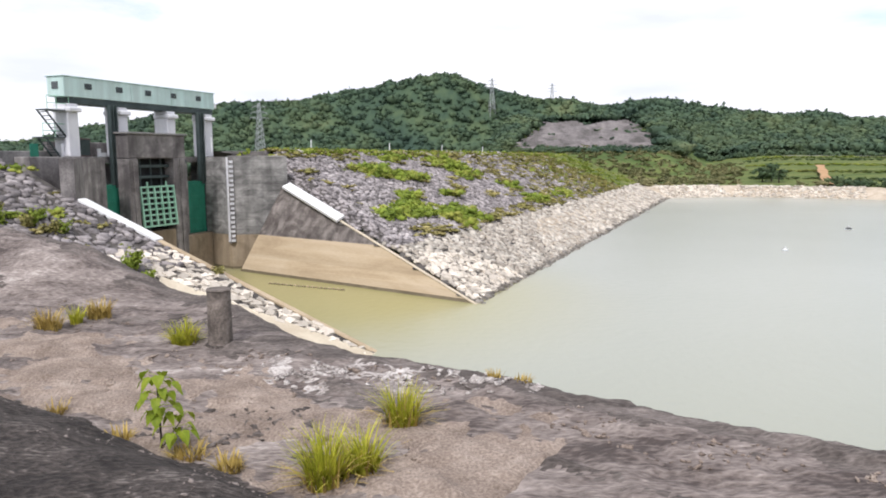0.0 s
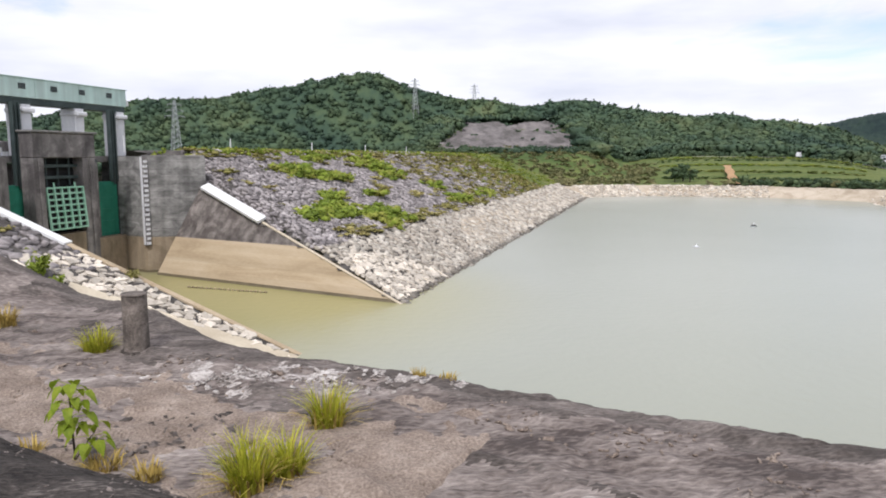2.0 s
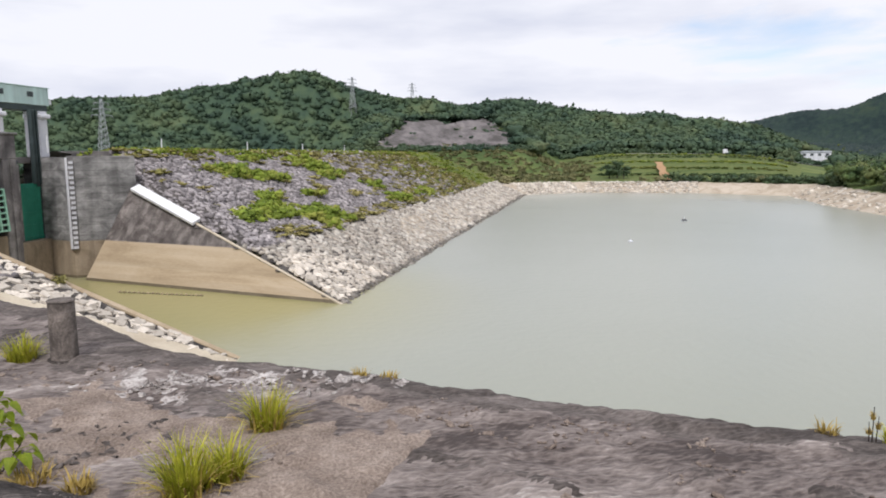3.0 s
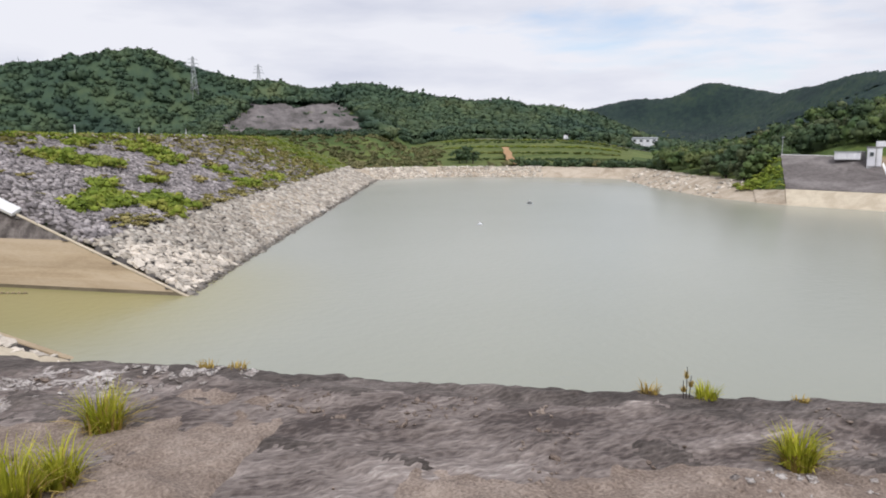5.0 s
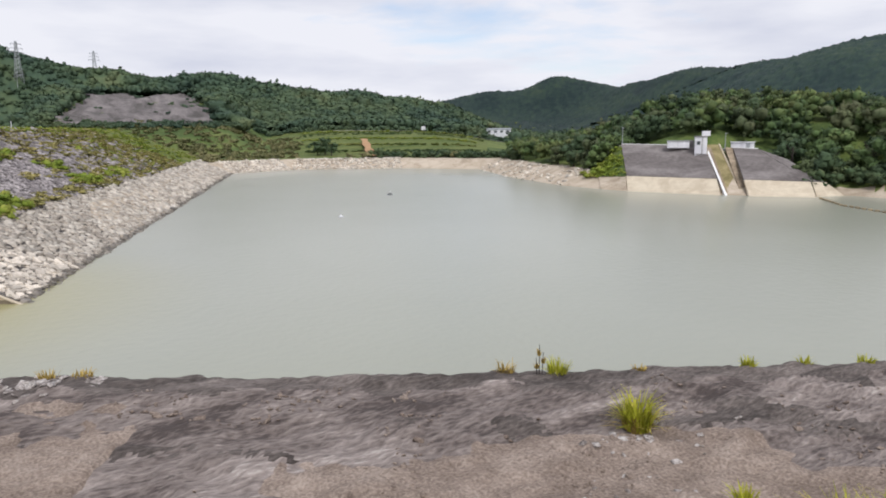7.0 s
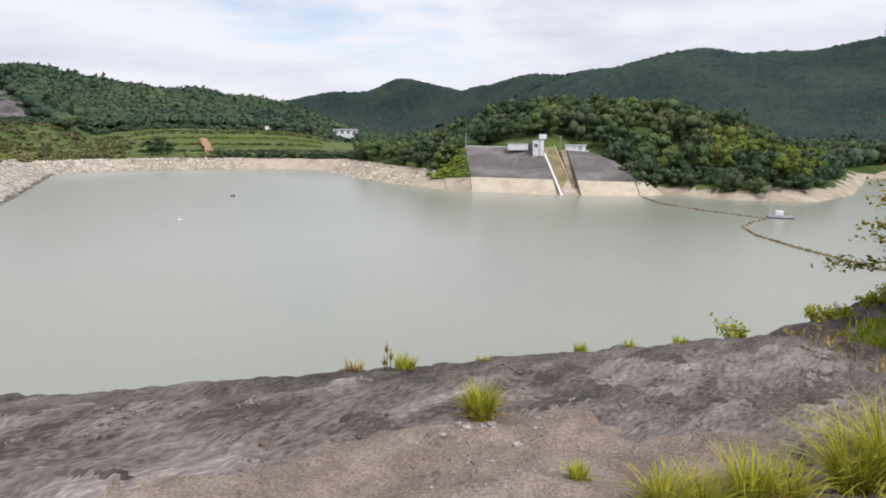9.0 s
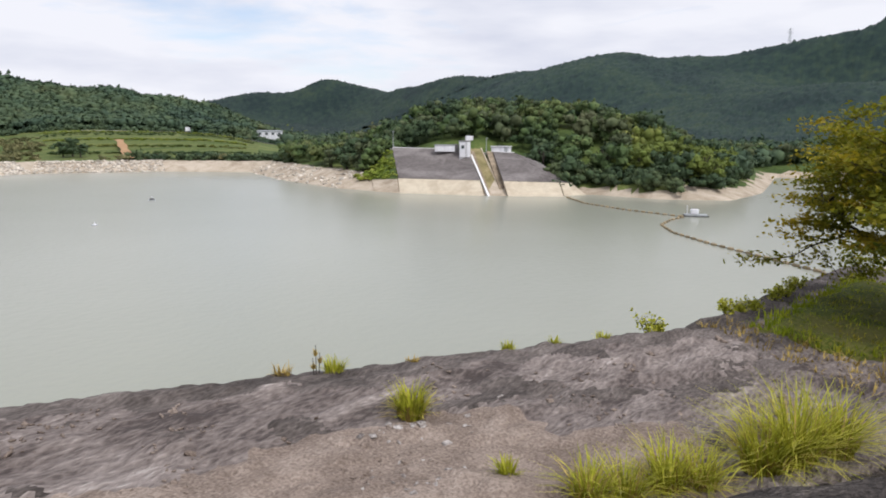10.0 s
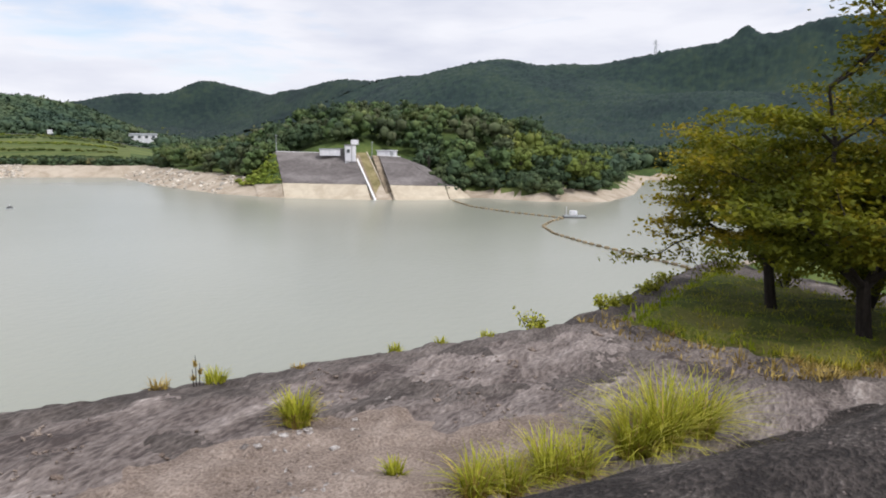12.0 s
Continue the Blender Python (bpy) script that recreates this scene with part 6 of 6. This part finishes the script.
def leafy(name, x, y, h, n, mat, label, category="shrub", group="", leaf=0.06, spread=0.5, z=None):
    """A small shrub: forked stems with leaves along them."""
    p = on_bank(x, y) if z is None else Vector((x, y, z))
    t = empty(name, Matrix.Translation(p), label, category, group)
    V, F, base = [], [], 0
    for k in range(6):
        a, o = rnd.uniform(0, 6.28), rnd.uniform(0.2, 1.0) * spread * h * 0.6
        tip = np.array([math.cos(a) * o, math.sin(a) * o, h * rnd.uniform(0.6, 1.05)])
        part("stem", rod(bmesh.new(), (0, 0, -0.05), tip, 0.012 * h + 0.004, 0.004, 5), BARK, t)
        for i in range(n // 6):
            c = tip * rnd.uniform(0.25, 1.08) + rnd.normal(0, 0.11 * h * spread, 3)
            d1 = rnd.normal(0, 1, 3)
            d1[2] = -abs(d1[2]) * 0.5
            d1 = d1 / np.linalg.norm(d1) * leaf * rnd.uniform(0.6, 1.3)
            d2 = np.cross(d1, rnd.normal(0, 1, 3))
            d2 = d2 / (np.linalg.norm(d2) + 1e-6) * leaf * 0.5
            V.append(np.array([c, c + d1 * 0.5 + d2, c + d1 * 1.1, c + d1 * 0.5 - d2]))
            F.append(np.array([[0, 1, 2], [0, 2, 3]]) + base)
            base += 4
    lv = soup("foliage", np.concatenate(V), np.concatenate(F), mat)
    lv.parent = t
    return t


sapling = empty("sapling", Matrix.Translation(on_bank(-3.14, 7.5)), "young bright green sapling with drooping broad leaves", "sapling")
part("stem", rod(bmesh.new(), (0, 0, -0.05), (-0.03, 0.02, 0.85), 0.014, 0.007, 7), BARK, sapling)
part("side_stem", rod(bmesh.new(), (0, 0, 0.05), (0.27, -0.12, 0.42), 0.010, 0.005, 6), BARK, sapling)
for k in range(45):
    aside = k % 3 == 0
    z = (0.22 + 0.24 * rnd.uniform()) if aside else 0.40 + 0.50 * (k / 45)
    a, o = k * 2.4, 0.07 + 0.12 * rnd.uniform()
    part("stalk", rod(bmesh.new(), (-0.02 + 0.22 * aside, 0.01 - 0.1 * aside, z), (math.cos(a) * o + 0.22 * aside, math.sin(a) * o - 0.1 * aside, z + 0.03), 0.004, 0.003, 4), YOUNG, sapling)
    bm = bmesh.new()
    L, wl2 = rnd.uniform(0.13, 0.2), rnd.uniform(0.048, 0.072)
    rows2 = []
    for i, t in enumerate((0.0, 0.3, 0.65, 1.0)):
        wd2 = wl2 * (0.3, 1.0, 0.8, 0.05)[i]
        rows2.append([bm.verts.new((t * L * 0.6, e * wd2, -t * t * L * 0.8 - abs(e) * -0.012)) for e in (-1, 0, 1)])
    for r0, r1 in zip(rows2, rows2[1:]):
        for i in range(2):
            bm.faces.new((r0[i], r0[i + 1], r1[i + 1], r1[i]))
    bm.transform(Matrix.Translation((math.cos(a) * o + 0.22 * aside, math.sin(a) * o - 0.1 * aside, z + 0.03)) @ Matrix.Rotation(a, 4, "Z"))
    part("leaf", bm, YOUNG, sapling)

post = empty("concrete_post", Matrix.Translation(on_bank(-3.88, 11.95)), "weathered round concrete post standing on the bench", "post")
bm = bmesh.new()
bmesh.ops.create_cone(bm, cap_ends=True, segments=28, radius1=0.21, radius2=0.2, depth=1.15, matrix=Matrix.Translation((0, 0, 0.4)))
bmesh.ops.bevel(bm, geom=[e for e in bm.edges if any(len(q.verts) > 4 for q in e.link_faces)], offset=0.02, segments=2, affect="EDGES")
part("shaft", bm, POSTCONC, post, smooth=False)
part("top_ring", rod(bmesh.new(), (0, 0, 0.972), (0, 0, 0.995), 0.215, 0.2, 28), POSTCONC, post, "chipped rim")
part("footing", rod(bmesh.new(), (0, 0, -0.1), (0, 0, 0.03), 0.3, 0.26, 20), DARKCRETE, post)

for x, y, w, h in ((-5.0, 8.45, 0.13, 0.03), (-4.55, 8.1, 0.05, 0.03), (-1.85, 6.3, 0.05, 0.03), (3.2, 3.9, 0.03, 0.03)):
    t = empty("litter", Matrix.Translation(on_bank(x, y)) @ pose(0, 0, 0, 0, 0, rnd.uniform(0, 180)), "small crumpled white scrap lying on the bank", "litter", "litter scraps")
    bm = bmesh.new()
    bmesh.ops.create_grid(bm, x_segments=4, y_segments=3, size=w / 2)
    for q in bm.verts:
        q.co.z = 0.035 + rnd.uniform(-0.01, 0.02)
        q.co.y *= 0.5
    bmesh.ops.solidify(bm, geom=list(bm.faces), thickness=0.004)
    part("scrap", bm, WHITECONC, t)

# crumbled pieces of sprayed concrete and gravel
cand = np.column_stack([rnd.uniform(-16, 9, 5200), rnd.uniform(4.55, 8.3, 5200)])
field = waves(cand[:, 0], cand[:, 1], 2.6, 51) + 0.5 * waves(cand[:, 0], cand[:, 1], 0.9, 52)
cand = cand[field > 0.35]
px, py = cand[:, 0] * U[0] + cand[:, 1] * W[0], cand[:, 0] * U[1] + cand[:, 1] * W[1]
v, f = scatter(ROCKS, np.column_stack([px, py, bank(px, py) + 0.012]), np.exp(rnd.normal(-3.4, 0.5, len(px))), rnd, (0.5, 0.9), tilt=0.3)
tagged(soup("gravel", v, f, DIRT), "loose gravel and crumbs on the bench", "gravel", kind="stuff")
for cx2, cy2, k, s in ((-2.7, 8.0, 60, 0.11), (-1.9, 10.2, 45, 0.10), (0.6, 9.6, 30, 0.09), (5.9, 4.25, 26, 0.08), (-2.3, 8.3, 50, 0.12), (4.6, 3.4, 20, 0.06), (-0.2, 9.9, 36, 0.10)):
    sp = np.column_stack([cx2 + rnd.normal(0, 0.42, k), cy2 + rnd.normal(0, 0.26, k)])
    sp = np.column_stack([sp, bank(sp[:, 0], sp[:, 1]) + 0.01])
    v, f = scatter(ROCKS, sp, s * rnd.uniform(0.4, 1.4, k), rnd, (0.4, 0.8), tilt=0.35)
    tagged(soup("rubble_patch", v, f, SKIN if s > 0.105 else CRUMB), "patch of broken sprayed concrete on the bench", "rubble", "rubble patches", "stuff")

cand = np.column_stack([rnd.uniform(-14, 16, 6000), rnd.uniform(1.2, 4.6, 6000)])
cand = cand[waves(cand[:, 0], cand[:, 1], 1.6, 55) > 0.1]
px, py = cand[:, 0] * U[0] + cand[:, 1] * W[0], cand[:, 0] * U[1] + cand[:, 1] * W[1]
v, f = scatter(ROCKS, np.column_stack([px, py, bank(px, py) + 0.004]), np.exp(rnd.normal(-4.2, 0.4, len(px))), rnd, (0.4, 0.8), tilt=0.3)
tagged(soup("grit", v, f, SHOTCRETE), "grit caught on the dark sprayed slope", "grit", kind="stuff")

# ---- the grassy end of the bank ----
gu, gw = np.meshgrid(np.arange(8.0, 27, 0.25), np.arange(4.6, 22, 0.25), indexing="ij")
ax2, ay2 = gu * U[0] + gw * W[0], gu * U[1] + gw * W[1]
edge_w = 8.95 + 0.62 * (gu - 8)
inside = np.minimum.reduce([(gu - 9.0 - 0.55 * np.maximum(8.6 - gw, 0)) * 0.5, (edge_w - 1.0 - gw) * 0.5, (gw - 5.2 - 0.07 * np.clip(gu - 5, 0, 20)) * 0.6, (17.5 - gu) * 0.4])
rise = np.clip(inside, -0.4, 0.16) + 0.03 * waves(ax2, ay2, 1.4, 61)
tagged(sheet("turf", ax2, ay2, bank(ax2, ay2) + rise, TURF), "rough grassy ground under the trees", "turf", kind="structure")
ok = inside.ravel() > -0.02
sp = np.column_stack([ax2.ravel(), ay2.ravel()])[ok]
sp = np.concatenate([sp + rnd.uniform(-0.14, 0.14, sp.shape) for _ in range(5)])
V, F, base = [], [], 0
for x, y in sp:
    q, t = blades(4, rnd.uniform(0.08, 0.22), 0.2, rnd, 0.016, 0.7)
    V.append(q + np.array([x, y, 0]))
    F.append(t + base)
    base += len(q)
V = np.concatenate(V)
V[:, 2] += bank(V[:, 0], V[:, 1]) + 0.08
tagged(soup("grass", V, np.concatenate(F), LAWN), "rough green grass under the trees", "grass", kind="stuff")
fr = []
for k in range(170):
    u = rnd.uniform(8.2, 12.5)
    w = rnd.uniform(5.6, 9.2) if u < 9.6 else rnd.uniform(5.3, 6.2)
    fr.append(u * U + w * W)
V, F, base = [], [], 0
for x, y in fr:
    q, t = blades(9, rnd.uniform(0.08, 0.2), 0.3, rnd, 0.014, 0.9)
    V.append(q + np.array([x, y, 0]))
    F.append(t + base)
    base += len(q)
V = np.concatenate(V)
V[:, 2] += bank(V[:, 0], V[:, 1]) + 0.02
tagged(soup("dry_grass", V, np.concatenate(F), STRAW), "dry straw-coloured grass fringe of the turf", "grass", kind="stuff")
for u, w, h, n in ((7.1, 8.9, 0.38, 90), (7.5, 9.1, 0.3, 60), (9.2, 9.5, 0.34, 120), (9.9, 9.9, 0.3, 110), (10.5, 10.2, 0.32, 120), (11.6, 10.8, 0.35, 120), (13.2, 11.9, 0.4, 120), (14.0, 12.4, 0.35, 110), (12.4, 11.3, 0.25, 80)):
    x, y = u * U + w * W
    leafy("edge_shrub", x, y, h * 0.8, n * 2, BLADE, "low leafy shrub at the rim of the bank", group="rim shrubs", leaf=0.05, spread=1.2)
def on_slope(name, x, y, h, n, mat, label, leaf):
    leafy(name, x, y, h, n, mat, label, leaf=leaf, spread=1.3, z=float(near_face(np.array([x]), np.array([y]))[0]))


on_slope("slope_bush", -14.75, 33.0, 0.75, 700, WEED, "green bush among the near riprap", 0.13)
on_slope("slope_bush", -13.8, 32.5, 0.45, 420, WEED, "low green bush among the near riprap", 0.11)
on_slope("slope_bush", -11.6, 35.9, 0.5, 300, DRYWEED, "small olive bush beside the channel wall", 0.10)
for k in range(11):
    t = k / 10
    on_slope("slope_bush", -22.0 + 3.6 * t + rnd.normal(0, 0.3), 32.2 + 1.8 * t + rnd.normal(0, 0.5), rnd.uniform(0.35, 0.65), 420, WEED if k % 3 else DRYWEED, "low weedy bush where the riprap meets the bank", 0.11)


# ---- cherry trees ----
def cherry(x, y, height, reach, seed, label, leaves=11000, trunk=0.14, low=1.2):
    r = np.random.default_rng(seed)
    t = empty("cherry_tree", Matrix.Translation(on_bank(x, y)), label, "tree", "bank trees")
    bm = bmesh.new()
    tips = []

    def limb(p, d, length, rad, level):
        n = 4
        for i in range(n):
            d = (d + Vector(r.normal(0, 0.16, 3)) + Vector((0, 0, 0.05 if level < 2 else -0.02))).normalized()
            q = p + d * (length / n)
            rod(bm, p, q, rad * (1 - 0.16 * i), rad * (1 - 0.16 * (i + 1)), 8 if level < 2 else 5)
            p = q
            if level >= 2 or (level == 1 and i == 3):
                tips.append((p.copy(), level))
            if level < 3 and i >= 1:
                for _ in range(2 if level < 2 else 1):
                    a = r.uniform(0, 6.283)
                    e = Vector((math.cos(a), math.sin(a), r.uniform(-0.15, 0.22)))
                    limb(p, (d * 0.55 + e * 0.8).normalized(), length * r.uniform(0.45, 0.68), rad * 0.5, level + 1)

    fork = Vector((r.normal(0, 0.1), r.normal(0, 0.1), low))
    rod(bm, (0, 0, -0.3), (0, 0, 0.12), trunk * 1.6, trunk * 1.15, 12)
    rod(bm, (0, 0, 0.1), fork * 0.55, trunk * 1.15, trunk * 1.0, 12)
    rod(bm, fork * 0.55, fork, trunk * 1.0, trunk * 0.92, 12)
    for k in range(6):
        a = k * 1.05 + r.uniform(-0.3, 0.3)
        up = (0.35, 0.7, 1.3, 0.5, 0.95, 1.8)[k]
        limb(fork * r.uniform(0.82, 1.0), Vector((math.cos(a), math.sin(a), up)).normalized(), (reach if up < 1 else height - low) * r.uniform(0.5, 0.66), trunk * 0.55, 1)
    part("trunk", bm, BARK, t)
    pts = np.array([p[:] for p, lv in tips])
    c = pts[r.integers(len(pts), size=leaves)] + r.normal(0, 1, (leaves, 3)) * np.array([0.27, 0.27, 0.045])
    d1 = r.normal(0, 1, (leaves, 3)) * np.array([1, 1, 0.45])
    d1 *= (0.060 * r.uniform(0.6, 1.35, leaves) / np.linalg.norm(d1, axis=1))[:, None]
    d2 = np.cross(d1, r.normal(0, 1, (leaves, 3)) * np.array([0.4, 0.4, 1]))
    d2 *= (0.031 / (np.linalg.norm(d2, axis=1) + 1e-6))[:, None]
    v = np.stack([c - d1, c + d2, c + d1, c - d2], 1).reshape(-1, 3)
    i = np.arange(leaves)[:, None] * 4
    f = np.concatenate([i + np.array([[0, 1, 2]]), i + np.array([[0, 2, 3]])])
    lv = soup("crown", v, f, CHERRY)
    lv.parent = t
    return t


cherry(16.5, 0.25, 4.3, 3.8, 11, "spreading cherry tree with thin olive-green leaves on the grass", 24000, 0.11)
cherry(14.4, -1.4, 7.2, 4.2, 12, "larger cherry tree with a forked dark trunk on the grass", 46000, 0.12)
cherry(18.2, -1.6, 7.4, 3.9, 13, "taller cherry tree with a slim trunk behind the others", 34000, 0.10)
cherry(17.0, -4.4, 7.6, 3.8, 14, "cherry tree with a dark crown behind the others", 28000, 0.13)
leafy("young_bush", 21.0, 0.2, 1.2, 700, CHERRY, "olive bush under the cherry trees", leaf=0.09, spread=1.2)
for x, y, h in ((24.5, -1.2, 1.5), (26.5, 1.0, 1.3), (27.5, -2.0, 1.7), (19.5, -1.6, 1.3)):
    leafy("young_bush", x, y, h, 900, CHERRY, "olive bush under the cherry trees", leaf=0.10, spread=1.2)
leafy("young_bush", 22.5, 1.8, 1.0, 600, CHERRY, "olive bush under the cherry trees", leaf=0.09, spread=1.2)
